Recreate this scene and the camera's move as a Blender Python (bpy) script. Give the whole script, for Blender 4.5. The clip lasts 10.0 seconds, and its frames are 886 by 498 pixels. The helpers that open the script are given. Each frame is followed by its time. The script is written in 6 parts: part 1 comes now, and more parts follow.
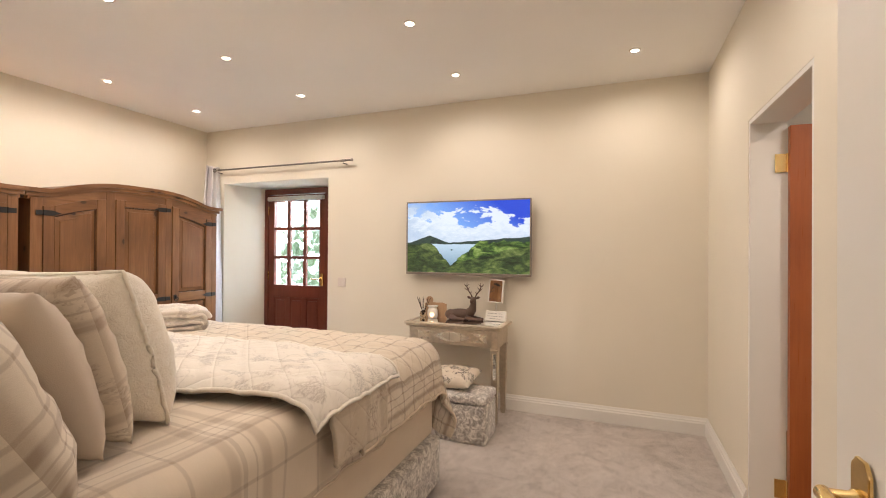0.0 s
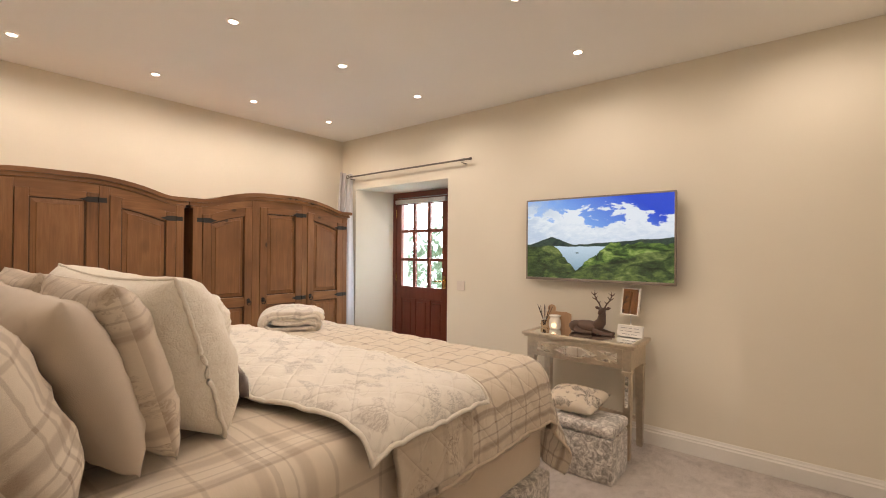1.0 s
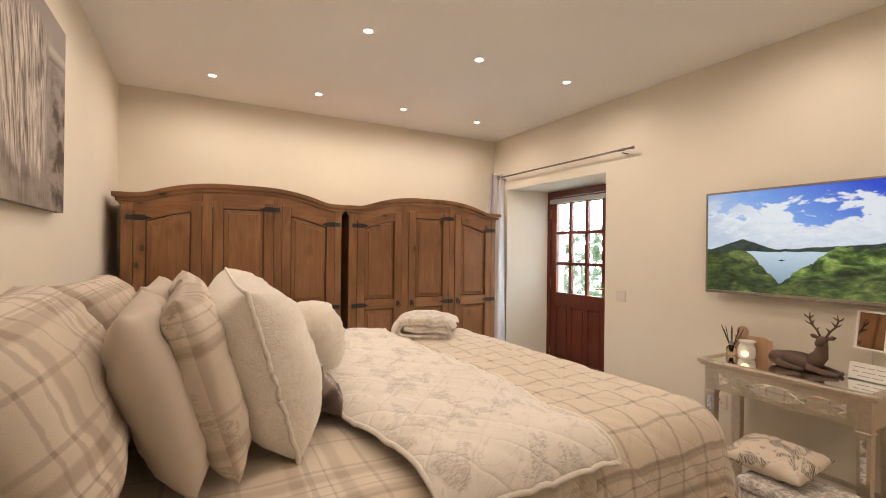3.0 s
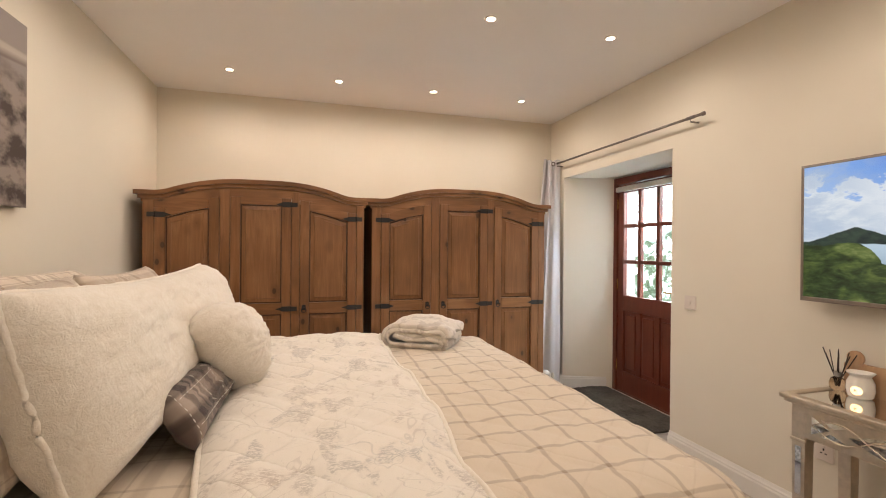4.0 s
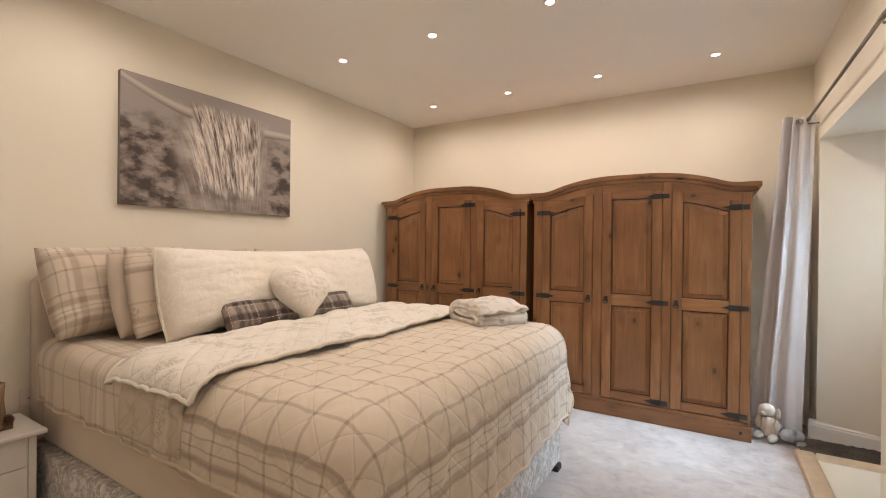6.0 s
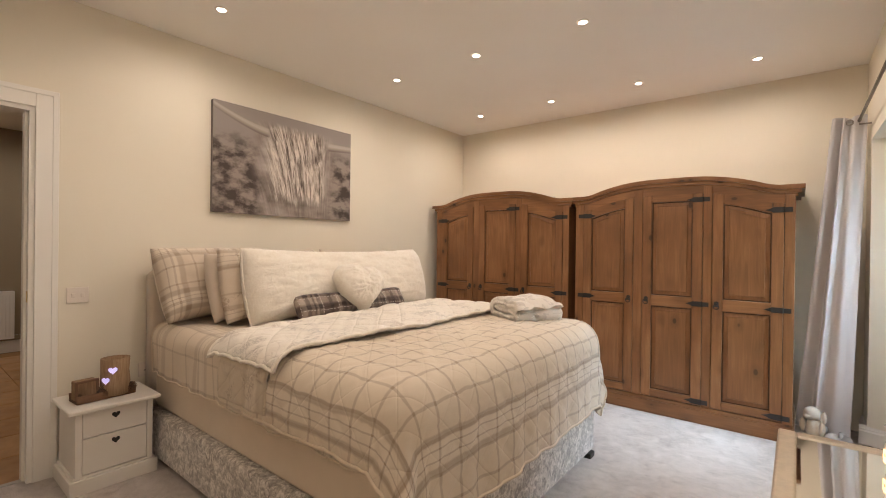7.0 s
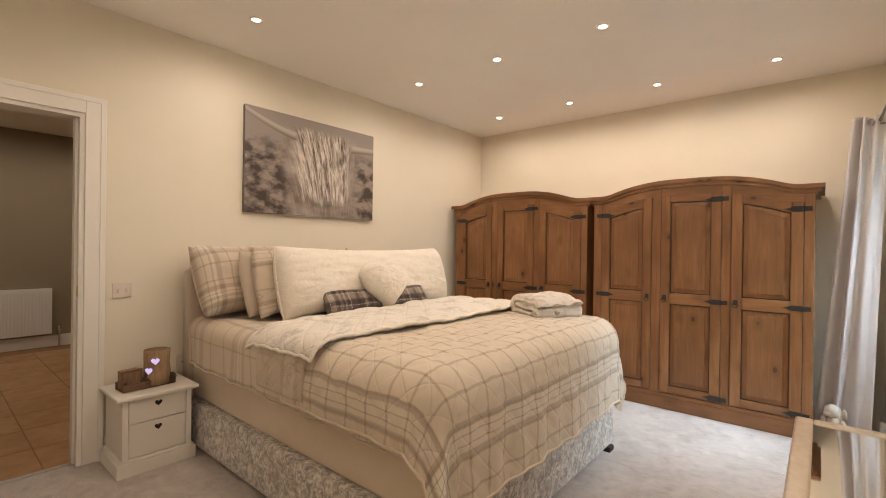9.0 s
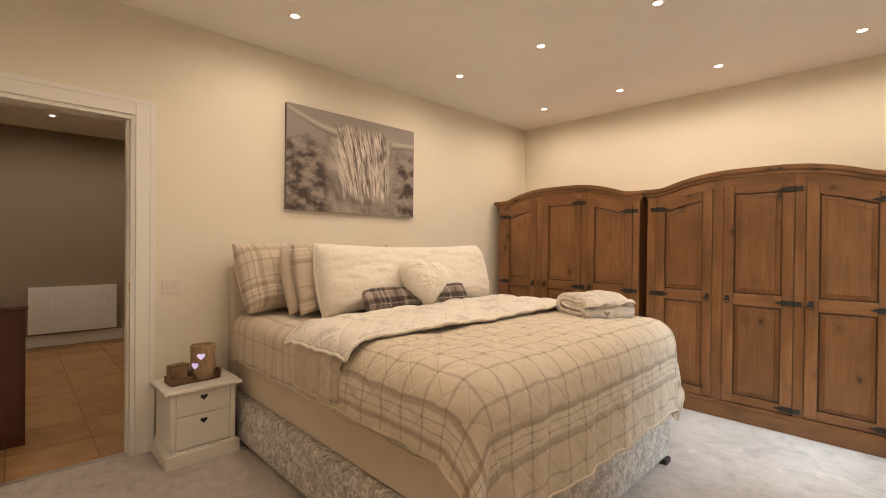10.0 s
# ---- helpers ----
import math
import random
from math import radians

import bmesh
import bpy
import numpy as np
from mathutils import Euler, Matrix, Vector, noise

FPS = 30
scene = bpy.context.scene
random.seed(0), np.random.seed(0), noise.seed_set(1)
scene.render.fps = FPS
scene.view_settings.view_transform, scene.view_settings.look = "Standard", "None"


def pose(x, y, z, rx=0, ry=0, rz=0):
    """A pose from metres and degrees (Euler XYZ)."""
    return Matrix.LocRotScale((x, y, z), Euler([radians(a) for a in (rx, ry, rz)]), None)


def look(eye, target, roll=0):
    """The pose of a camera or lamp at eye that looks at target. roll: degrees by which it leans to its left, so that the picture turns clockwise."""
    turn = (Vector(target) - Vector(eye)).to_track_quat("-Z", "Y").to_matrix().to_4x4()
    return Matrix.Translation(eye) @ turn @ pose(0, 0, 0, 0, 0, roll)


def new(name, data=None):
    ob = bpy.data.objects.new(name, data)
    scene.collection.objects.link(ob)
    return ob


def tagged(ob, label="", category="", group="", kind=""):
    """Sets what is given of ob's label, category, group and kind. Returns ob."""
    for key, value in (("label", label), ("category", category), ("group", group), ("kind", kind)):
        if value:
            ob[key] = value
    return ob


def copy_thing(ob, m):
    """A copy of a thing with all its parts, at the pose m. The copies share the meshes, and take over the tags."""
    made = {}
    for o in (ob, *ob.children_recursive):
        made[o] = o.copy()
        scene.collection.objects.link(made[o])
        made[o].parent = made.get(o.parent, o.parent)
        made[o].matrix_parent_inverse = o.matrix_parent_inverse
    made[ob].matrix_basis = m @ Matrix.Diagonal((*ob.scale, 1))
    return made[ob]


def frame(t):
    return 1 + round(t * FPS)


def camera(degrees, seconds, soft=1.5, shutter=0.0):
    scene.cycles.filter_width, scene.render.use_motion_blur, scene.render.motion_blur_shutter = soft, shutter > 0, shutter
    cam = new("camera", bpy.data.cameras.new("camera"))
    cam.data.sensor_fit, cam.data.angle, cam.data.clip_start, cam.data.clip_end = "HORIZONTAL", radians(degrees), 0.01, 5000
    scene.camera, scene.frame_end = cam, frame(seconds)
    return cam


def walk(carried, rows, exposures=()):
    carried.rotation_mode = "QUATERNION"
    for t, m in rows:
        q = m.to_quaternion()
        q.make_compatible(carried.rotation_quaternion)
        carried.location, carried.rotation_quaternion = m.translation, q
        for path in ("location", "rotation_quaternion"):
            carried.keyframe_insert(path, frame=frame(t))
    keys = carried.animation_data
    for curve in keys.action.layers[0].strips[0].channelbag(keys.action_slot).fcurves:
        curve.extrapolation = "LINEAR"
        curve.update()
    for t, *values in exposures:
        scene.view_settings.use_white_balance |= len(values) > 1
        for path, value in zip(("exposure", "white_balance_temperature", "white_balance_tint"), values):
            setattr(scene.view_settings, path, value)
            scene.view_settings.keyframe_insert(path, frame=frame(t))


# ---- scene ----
cam = camera(89.7, 10.0, soft=1.0)
PATH = [
    (0, (0.322, -0.13, 1.315), (-0.4, 1.735, 1.327), 0.4),
    (0.5, (0.324, 0.074, 1.324), (-0.699, 1.793, 1.335), 0.4),
    (1, (0.363, 0.209, 1.333), (-0.904, 1.756, 1.344), 0.5),
    (1.5, (0.363, 0.29, 1.353), (-1.093, 1.661, 1.365), 0.5),
    (2, (0.351, 0.34, 1.369), (-1.248, 1.542, 1.376), 0.6),
    (2.5, (0.348, 0.399, 1.368), (-1.337, 1.477, 1.377), 0.7),
    (4, (0.15, 1.23, 1.35), (-1.772, 1.785, 1.345), 0.5),
    (4.5, (0.131, 1.771, 1.323), (-1.863, 1.922, 1.32), 0.5),
    (5, (0.119, 2.319, 1.322), (-1.853, 1.986, 1.303), 0.4),
    (5.5, (0.136, 2.678, 1.282), (-1.709, 1.906, 1.272), 0.5),
    (6, (0.227, 2.954, 1.277), (-1.48, 1.914, 1.268), 0.6),
    (7.5, (0.467, 3.204, 1.283), (-1.079, 1.935, 1.277), 0.8),
    (8, (0.497, 3.221, 1.275), (-1.041, 1.943, 1.269), 0.8),
    (8.5, (0.525, 3.208, 1.267), (-1.01, 1.925, 1.262), 0.8),
    (9, (0.525, 3.194, 1.264), (-1.001, 1.902, 1.26), 0.8),
    (9.5, (0.491, 3.185, 1.253), (-1.016, 1.87, 1.248), 0.8),
    (10, (0.433, 3.141, 1.256), (-0.958, 1.704, 1.24), 0.6),
]
EXPOSURE = [
    (0.0, 0.29, 6300, 10), (1.0, 0.06, 6600, 10), (2.5, 0.02, 6700, 10), (4.5, -0.05, 6400, 10), (5.5, -0.03, 6350, 10),
    (7.5, -0.02, 6600, 10), (9.0, 0.0, 6850, 10), (9.5, -0.03, 7000, 10), (10.0, -0.05, 7300, 10),
]
walk(cam, [(t, look(eye, target, roll)) for t, eye, target, roll in PATH], EXPOSURE)

# ---- world and light levels ----
sky_world = bpy.data.worlds.new("sky")
scene.world = sky_world
sky_world.use_nodes = True
sky_nodes = sky_world.node_tree
sky_tex = sky_nodes.nodes.new("ShaderNodeTexSky")
sky_tex.sky_type = "NISHITA"
sky_tex.sun_disc = False
sky_tex.sun_elevation = radians(40)
sky_tex.sun_rotation = radians(200)
sky_nodes.nodes["Background"].inputs[1].default_value = 0.15
sky_nodes.links.new(sky_tex.outputs[0], sky_nodes.nodes["Background"].inputs[0])
DOWNLIGHT_WATTS = 12.4
DOWNLIGHT_COLOUR = (1.0, 0.845, 0.735)
GARDEN_GLOW = 24.0
# daylight from the sky above the glazed garden door
skylight = bpy.data.lights.new("door_daylight", "AREA")
skylight.shape, skylight.size, skylight.size_y = "RECTANGLE", 2.2, 1.2
skylight.energy, skylight.color = 650.0, (0.56, 0.77, 1.0)
new("door_daylight", skylight).matrix_basis = look((-3.2, 6.2, 3.15), (-2.6, 2.4, 0.7))

# ---- room sizes ----
X_W, X_E, Y_S, Y_N, CEIL = -3.95, 0.947, 0.0, 3.56, 2.63


# ---- node helpers ----
class Val:
    """A shader value with arithmetic."""

    def __init__(self, tree, sock):
        self.tree, self.sock = tree, sock

    def op(self, kind, other=None, third=None):
        n = self.tree.nodes.new("ShaderNodeMath")
        n.operation = kind
        for i, v in enumerate((self, other, third)):
            if v is None:
                continue
            if isinstance(v, Val):
                self.tree.links.new(v.sock, n.inputs[i])
            else:
                n.inputs[i].default_value = v
        return Val(self.tree, n.outputs[0])

    def __add__(self, o): return self.op("ADD", o)
    def __radd__(self, o): return self.op("ADD", o)
    def __sub__(self, o): return self.op("SUBTRACT", o)
    def __mul__(self, o): return self.op("MULTIPLY", o)
    def __rmul__(self, o): return self.op("MULTIPLY", o)
    def __truediv__(self, o): return self.op("DIVIDE", o)
    def __rsub__(self, o): return (self * -1.0) + o
    def fract(self): return self.op("FRACT")
    def abs(self): return self.op("ABSOLUTE")
    def sin(self): return self.op("SINE")
    def power(self, o): return self.op("POWER", o)
    def least(self, o): return self.op("MINIMUM", o)
    def most(self, o): return self.op("MAXIMUM", o)

    def step(self, a, b):
        """0 below a, 1 above b, smooth between."""
        n = self.tree.nodes.new("ShaderNodeMapRange")
        n.interpolation_type = "SMOOTHSTEP"
        self.tree.links.new(self.sock, n.inputs[0])
        n.inputs[1].default_value, n.inputs[2].default_value = a, b
        return Val(self.tree, n.outputs[0])


class Mat:
    """One node material under construction."""

    def __init__(self, name, rough=0.6, metal=0.0):
        self.m = bpy.data.materials.new(name)
        self.m.use_nodes = True
        self.t = self.m.node_tree
        self.b = self.t.nodes["Principled BSDF"]
        self.b.inputs["Roughness"].default_value = rough
        self.b.inputs["Metallic"].default_value = metal
        self.tc = self.t.nodes.new("ShaderNodeTexCoord")

    def vec(self, out="Object", scale=(1, 1, 1), offset=None):
        mp = self.t.nodes.new("ShaderNodeMapping")
        mp.inputs["Scale"].default_value = scale
        self.t.links.new(self.tc.outputs[out], mp.inputs[0])
        return mp.outputs[0]

    def rand(self):
        """Object Info's random number, so that alike pieces differ."""
        n = self.t.nodes.new("ShaderNodeObjectInfo")
        return Val(self.t, n.outputs["Random"])

    def shifted(self, vec, amount=37.0):
        """The vector moved along by a random amount per object."""
        r = self.rand() * amount
        a = self.t.nodes.new("ShaderNodeVectorMath")
        self.t.links.new(vec, a.inputs[0])
        self.t.links.new(r.sock, a.inputs[1])
        return a.outputs[0]

    def xyz(self, vec):
        s = self.t.nodes.new("ShaderNodeSeparateXYZ")
        self.t.links.new(vec, s.inputs[0])
        return [Val(self.t, s.outputs[i]) for i in range(3)]

    def noise(self, vec, scale, detail=4.0, rough=0.55, dist=0.0):
        n = self.t.nodes.new("ShaderNodeTexNoise")
        n.inputs["Scale"].default_value = scale
        n.inputs["Detail"].default_value = detail
        n.inputs["Roughness"].default_value = rough
        n.inputs["Distortion"].default_value = dist
        self.t.links.new(vec, n.inputs["Vector"])
        return Val(self.t, n.outputs[0])

    def voronoi(self, vec, scale, feature="F1"):
        n = self.t.nodes.new("ShaderNodeTexVoronoi")
        n.feature = feature
        n.inputs["Scale"].default_value = scale
        self.t.links.new(vec, n.inputs["Vector"])
        return Val(self.t, n.outputs["Distance"])

    def wave(self, vec, scale, dist=2.0, detail=2.0, direction="X", kind="BANDS"):
        n = self.t.nodes.new("ShaderNodeTexWave")
        n.wave_type = kind
        if kind == "BANDS":
            n.bands_direction = direction
        n.inputs["Scale"].default_value = scale
        n.inputs["Distortion"].default_value = dist
        n.inputs["Detail"].default_value = detail
        self.t.links.new(vec, n.inputs["Vector"])
        return Val(self.t, n.outputs["Fac"])

    def ramp(self, fac, stops, mode="LINEAR"):
        n = self.t.nodes.new("ShaderNodeValToRGB")
        n.color_ramp.interpolation = mode
        els = n.color_ramp.elements
        while len(els) < len(stops):
            els.new(0.5)
        for e, (p, c) in zip(els, stops):
            e.position = p
            e.color = (*c, 1) if not isinstance(c, float) else (c, c, c, 1)
        self.t.links.new(fac.sock, n.inputs[0])
        return n.outputs[0]

    def mix(self, fac, a, b, kind="MIX"):
        n = self.t.nodes.new("ShaderNodeMix")
        n.data_type, n.blend_type = "RGBA", kind
        for key, v in ((0, fac), (6, a), (7, b)):
            if isinstance(v, Val):
                self.t.links.new(v.sock, n.inputs[key])
            elif isinstance(v, (int, float)):
                n.inputs[key].default_value = v
            elif isinstance(v, tuple):
                n.inputs[key].default_value = (*v, 1)
            else:
                self.t.links.new(v, n.inputs[key])
        return n.outputs[2]

    def colour(self, c):
        if isinstance(c, tuple):
            self.b.inputs["Base Color"].default_value = (*c, 1)
        else:
            self.t.links.new(c, self.b.inputs["Base Color"])
        return self

    def bump(self, h, strength=0.3, dist=0.01):
        n = self.t.nodes.new("ShaderNodeBump")
        n.inputs["Strength"].default_value = strength
        n.inputs["Distance"].default_value = dist
        self.t.links.new(h.sock, n.inputs["Height"])
        self.t.links.new(n.outputs[0], self.b.inputs["Normal"])
        return self

    def rough(self, v):
        self.t.links.new(v.sock, self.b.inputs["Roughness"])
        return self

    def sheen(self, w, tint=(1, 1, 1)):
        self.b.inputs["Sheen Weight"].default_value = w
        self.b.inputs["Sheen Tint"].default_value = (*tint, 1)
        return self

    def glow(self, c, strength):
        if isinstance(c, tuple):
            self.b.inputs["Emission Color"].default_value = (*c, 1)
        else:
            self.t.links.new(c, self.b.inputs["Emission Color"])
        self.b.inputs["Emission Strength"].default_value = strength
        return self


# ---- materials ----
def paint(name, c, rough=0.75, mottled=0.03, relief=0.05):
    k = Mat(name, rough)
    v = k.vec()
    big = k.noise(v, 1.3, 3)
    fine = k.noise(v, 160, 2)
    lo = tuple(x * (1 - mottled) for x in c)
    hi = tuple(min(1, x * (1 + mottled)) for x in c)
    k.colour(k.ramp(big, [(0.3, lo), (0.7, hi)]))
    k.bump(fine + big * 2.0, relief, 0.002)
    return k.m


wall_paint = paint("cream wall paint", (0.79, 0.73, 0.608), 0.8, 0.02)
reveal_paint = paint("white reveal paint", (0.80, 0.79, 0.75), 0.8, 0.03, 0.25)
ceiling_paint = paint("white ceiling paint", (0.90, 0.88, 0.84), 0.85, 0.015)
trim_paint = paint("white satin trim", (0.82, 0.79, 0.73), 0.38, 0.02, 0.02)
hall_paint = paint("taupe hall paint", (0.30, 0.245, 0.165), 0.8, 0.04)
white_plastic = paint("white plastic", (0.74, 0.66, 0.58), 0.35, 0.01, 0.0)
radiator_paint = paint("white radiator enamel", (0.82, 0.80, 0.76), 0.3, 0.01, 0.0)


def carpet_material():
    k = Mat("cream twist carpet", 0.95)
    v = k.vec()
    tuft = k.noise(v, 170, 4, 0.75)
    tread = k.noise(v, 4.2, 5, 0.62, 1.6)
    brush = k.noise(k.vec(scale=(1.5, 1, 1)), 13, 3, 0.5, 1.0)
    f = tuft * 0.50 + tread * 0.36 + brush * 0.24
    k.colour(k.ramp(f, [(0.40, (0.34, 0.287, 0.248)), (0.54, (0.55, 0.482, 0.432)), (0.70, (0.70, 0.63, 0.575))]))
    k.bump(tuft + brush * 0.4, 0.8, 0.008)
    k.sheen(0.25)
    return k.m


carpet = carpet_material()


def wood(name, dark, mid, light, scale=1.0, rough=0.42, axis=2, knots=True):
    """Grain along one axis of the piece, with knots."""
    k = Mat(name, rough)
    s = [9.0 * scale] * 3
    s[axis] = 0.7 * scale
    base = k.shifted(k.vec(scale=tuple(s)))
    grain = k.noise(base, 3.0, 6, 0.65, 1.2)
    s2 = [70 * scale] * 3
    s2[axis] = 2.2 * scale
    pores = k.noise(k.shifted(k.vec(scale=tuple(s2))), 1.6, 3, 0.6)
    patch = k.noise(k.shifted(k.vec()), 1.7, 2)
    f = grain * 0.40 + pores * 0.14 + patch * 0.46
    col = k.ramp(f, [(0.26, dark), (0.50, mid), (0.74, light)])
    if knots:
        s3 = [7.5] * 3
        s3[axis] = 4.6
        d = k.voronoi(k.shifted(k.vec(scale=tuple(s3))), 1.0)
        col = k.mix((1.0 - d.step(0.12, 0.36)) * 0.40, col, dark)
        col = k.mix((1.0 - d.step(0.07, 0.13)) * 0.85, col, tuple(x * 0.4 for x in dark))
    k.colour(col)
    k.bump(pores + grain * 0.6, 0.12, 0.003)
    k.rough(pores * 0.25 + (rough - 0.1))
    return k.m


PINE = ((0.108, 0.045, 0.016), (0.225, 0.099, 0.036), (0.38, 0.186, 0.079))
pine_v = wood("dark waxed pine", *PINE, rough=0.34)
# darker pine tones: the shade in the panel grooves is put into the colour
groove_shade_wood = wood("pine darkened as groove shade", (0.040, 0.016, 0.006), (0.080, 0.034, 0.013), (0.12, 0.054, 0.022))
pine_h = wood("dark waxed pine across", *PINE, rough=0.31, axis=1)
mahogany = wood("red mahogany", (0.07, 0.012, 0.005), (0.13, 0.026, 0.011), (0.19, 0.045, 0.02), rough=0.35, knots=False)
orange_wood = wood("orange varnished oak", (0.25, 0.06, 0.014), (0.38, 0.105, 0.027), (0.48, 0.15, 0.045), rough=0.3, knots=False)
console_wood = wood("dark red cabinet wood", (0.05, 0.012, 0.006), (0.09, 0.024, 0.012), (0.13, 0.04, 0.02), rough=0.3, knots=False)
bark_wood = wood("rough bark", (0.10, 0.055, 0.028), (0.30, 0.19, 0.105), (0.55, 0.40, 0.25), scale=3.0, rough=0.85)
tray_wood = wood("worn tray wood", (0.07, 0.035, 0.018), (0.16, 0.085, 0.045), (0.26, 0.15, 0.09), scale=2.0, rough=0.6, axis=0)
iron = paint("black iron", (0.018, 0.016, 0.015), 0.6, 0.2, 0.3)
gap_shade = paint("painted gap shade", (0.02, 0.012, 0.008), 0.9)


def metal(name, c, rough):
    k = Mat(name, rough, 1.0)
    v = k.vec()
    k.colour(k.ramp(k.noise(v, 40, 3), [(0.3, tuple(x * 0.85 for x in c)), (0.7, c)]))
    k.rough(k.noise(v, 25, 3) * 0.15 + (rough - 0.05))
    return k.m


brass = metal("polished brass", (0.83, 0.60, 0.26), 0.22)
rod_metal = metal("pewter rod", (0.30, 0.27, 0.24), 0.4)
steel = metal("brushed steel", (0.6, 0.58, 0.55), 0.35)
chrome = metal("chrome", (0.8, 0.8, 0.8), 0.12)


def mirror_material():
    k = Mat("mirror glass", 0.03, 1.0)
    k.colour((0.86, 0.87, 0.86))
    return k.m


mirror = mirror_material()


def glass_material(name="clear glass", c=(1, 1, 1), rough=0.02):
    k = Mat(name, rough)
    k.colour(c)
    k.b.inputs["Transmission Weight"].default_value = 1.0
    k.b.inputs["IOR"].default_value = 1.45
    return k.m


glass = glass_material()
smoked_glass = glass_material("amber oil glass", (0.75, 0.6, 0.45), 0.05)


def velvet_material():
    k = Mat("crushed silver velvet", 0.45)
    v = k.vec()
    crush = k.noise(v, 24, 6, 0.76, 1.0)
    fine = k.noise(v, 60, 3, 0.6, 0.8)
    f = crush * 0.75 + fine * 0.25
    k.colour(k.ramp(f, [(0.40, (0.24, 0.212, 0.183)), (0.48, (0.43, 0.388, 0.338)), (0.53, (0.64, 0.587, 0.52)), (0.60, (0.86, 0.81, 0.74))]))
    k.bump(f, 0.5, 0.01)
    k.rough(1.0 - f * 0.9)
    k.sheen(0.5)
    return k.m


velvet = velvet_material()


def plaid(name, ground, band, line, light, lines=0.12, group=0.5, shifts=(0.0, 0.35), quilt=0.0, leaf=0.0, warp=0.02, wide=0.014, thin=0.006, strength=0.45):
    """Tartan on the cloth's own UV, in metres: single lines, and a banded group in a longer repeat."""
    k = Mat(name, 0.9)
    uv = k.tc.outputs["UV"]
    u, v, _ = k.xyz(uv)
    wob = k.noise(uv, 3.0, 2)
    heather = k.noise(uv, 420, 3, 0.7)
    fray = k.noise(uv, 90, 3, 0.7)

    def stripes(c, shift):
        at = c + wob * warp + (fray - 0.5) * 0.003

        def bar(repeat, place, half):
            f = ((at - place) / repeat + 0.5).fract()
            return 1.0 - ((f - 0.5).abs() * repeat).step(half * 0.6, half * 1.3)
        broad = bar(group, shift - 0.055, wide).most(bar(group, shift + 0.055, wide))
        fine = bar(lines, 0.02, thin).most(bar(group, shift - 0.018, thin * 0.5)).most(bar(group, shift + 0.018, thin * 0.5))
        return broad, fine, bar(group, shift, 0.042)
    a = stripes(u, shifts[0])
    b = stripes(v, shifts[1])
    slub = k.noise(k.vec("UV", (30, 300, 1)), 1.0, 3)
    col = k.ramp(heather * 0.6 + slub * 0.4, [(0.3, tuple(x * 0.90 for x in ground)), (0.7, ground)])
    col = k.mix((a[2] + b[2]) * 0.4, col, light)
    col = k.mix((a[0] + b[0]) * strength, col, band)
    col = k.mix((a[1] + b[1]) * strength, col, line)
    if leaf:
        n = k.noise(uv, 9, 5, 0.6, 1.0).step(0.56, 0.62) * k.noise(uv, 60, 3, 0.6, 2.0).step(0.45, 0.6)
        col = k.mix(n * leaf, col, band)
    k.colour(col)
    h = heather * 0.25 + k.noise(uv, 7, 3) * 0.8 + k.noise(uv, 22, 3) * 0.25
    if quilt:
        d1 = ((u + v) / quilt).fract() - 0.5
        d2 = ((u - v) / quilt).fract() - 0.5
        h = h + (1.0 - d1.abs() * 2.0).power(16.0) * -0.50 + (1.0 - d2.abs() * 2.0).power(16.0) * -0.50
    k.bump(h, 0.45, 0.012)
    k.sheen(0.2)
    return k.m


BEIGE = (0.66, 0.58, 0.48)
BROWN, DUN, PALE = (0.31, 0.225, 0.155), (0.35, 0.26, 0.185), (0.78, 0.70, 0.585)
bedspread_cloth = plaid("quilted tartan bedspread", (0.74, 0.635, 0.50), BROWN, DUN, (0.80, 0.73, 0.63), 0.118, 1.90, (1.97, 2.43), quilt=0.15, strength=0.46, thin=0.0065, warp=0.007)
duvet_cloth = plaid("tartan duvet cotton", (0.74, 0.63, 0.495), (0.38, 0.285, 0.205), DUN, PALE, 0.155, 0.52, (0.1, 0.3), wide=0.018, strength=0.34, warp=0.008)
flap_cloth = plaid("printed beige quilt lining", (0.62, 0.52, 0.395), BROWN, DUN, PALE, 0.30, 1.2, (0.9, 0.2), quilt=0.15, leaf=0.6, strength=0.16, warp=0.004)
pillow_plaid = plaid("tartan pillow cotton", (0.67, 0.57, 0.45), BROWN, DUN, PALE, 0.112, 0.36, (0.1, 0.14), warp=0.004, wide=0.016, strength=0.42)
leaf_plaid = plaid("tartan and leaf cotton", (0.67, 0.57, 0.45), BROWN, DUN, PALE, 0.16, 0.36, (0.1, 0.2), leaf=0.5, wide=0.016, strength=0.38)
dark_plaid = plaid("dark brown tartan wool", (0.115, 0.078, 0.062), (0.42, 0.345, 0.285), (0.045, 0.03, 0.026), (0.36, 0.29, 0.235), 0.085, 0.26, (0.06, 0.02), warp=0.004, wide=0.022, thin=0.014, strength=0.55)


def plain_cloth(name, c, bumpy=0.3, weave=500.0):
    k = Mat(name, 0.92)
    v = k.vec()
    w = k.noise(v, weave, 2)
    folds = k.noise(v, 6, 3, 0.5, 0.6)
    k.colour(k.ramp(w * 0.5 + folds * 0.5, [(0.3, tuple(x * 0.9 for x in c)), (0.7, c)]))
    k.bump(w * 0.2 + folds, bumpy, 0.012)
    k.sheen(0.2)
    return k.m


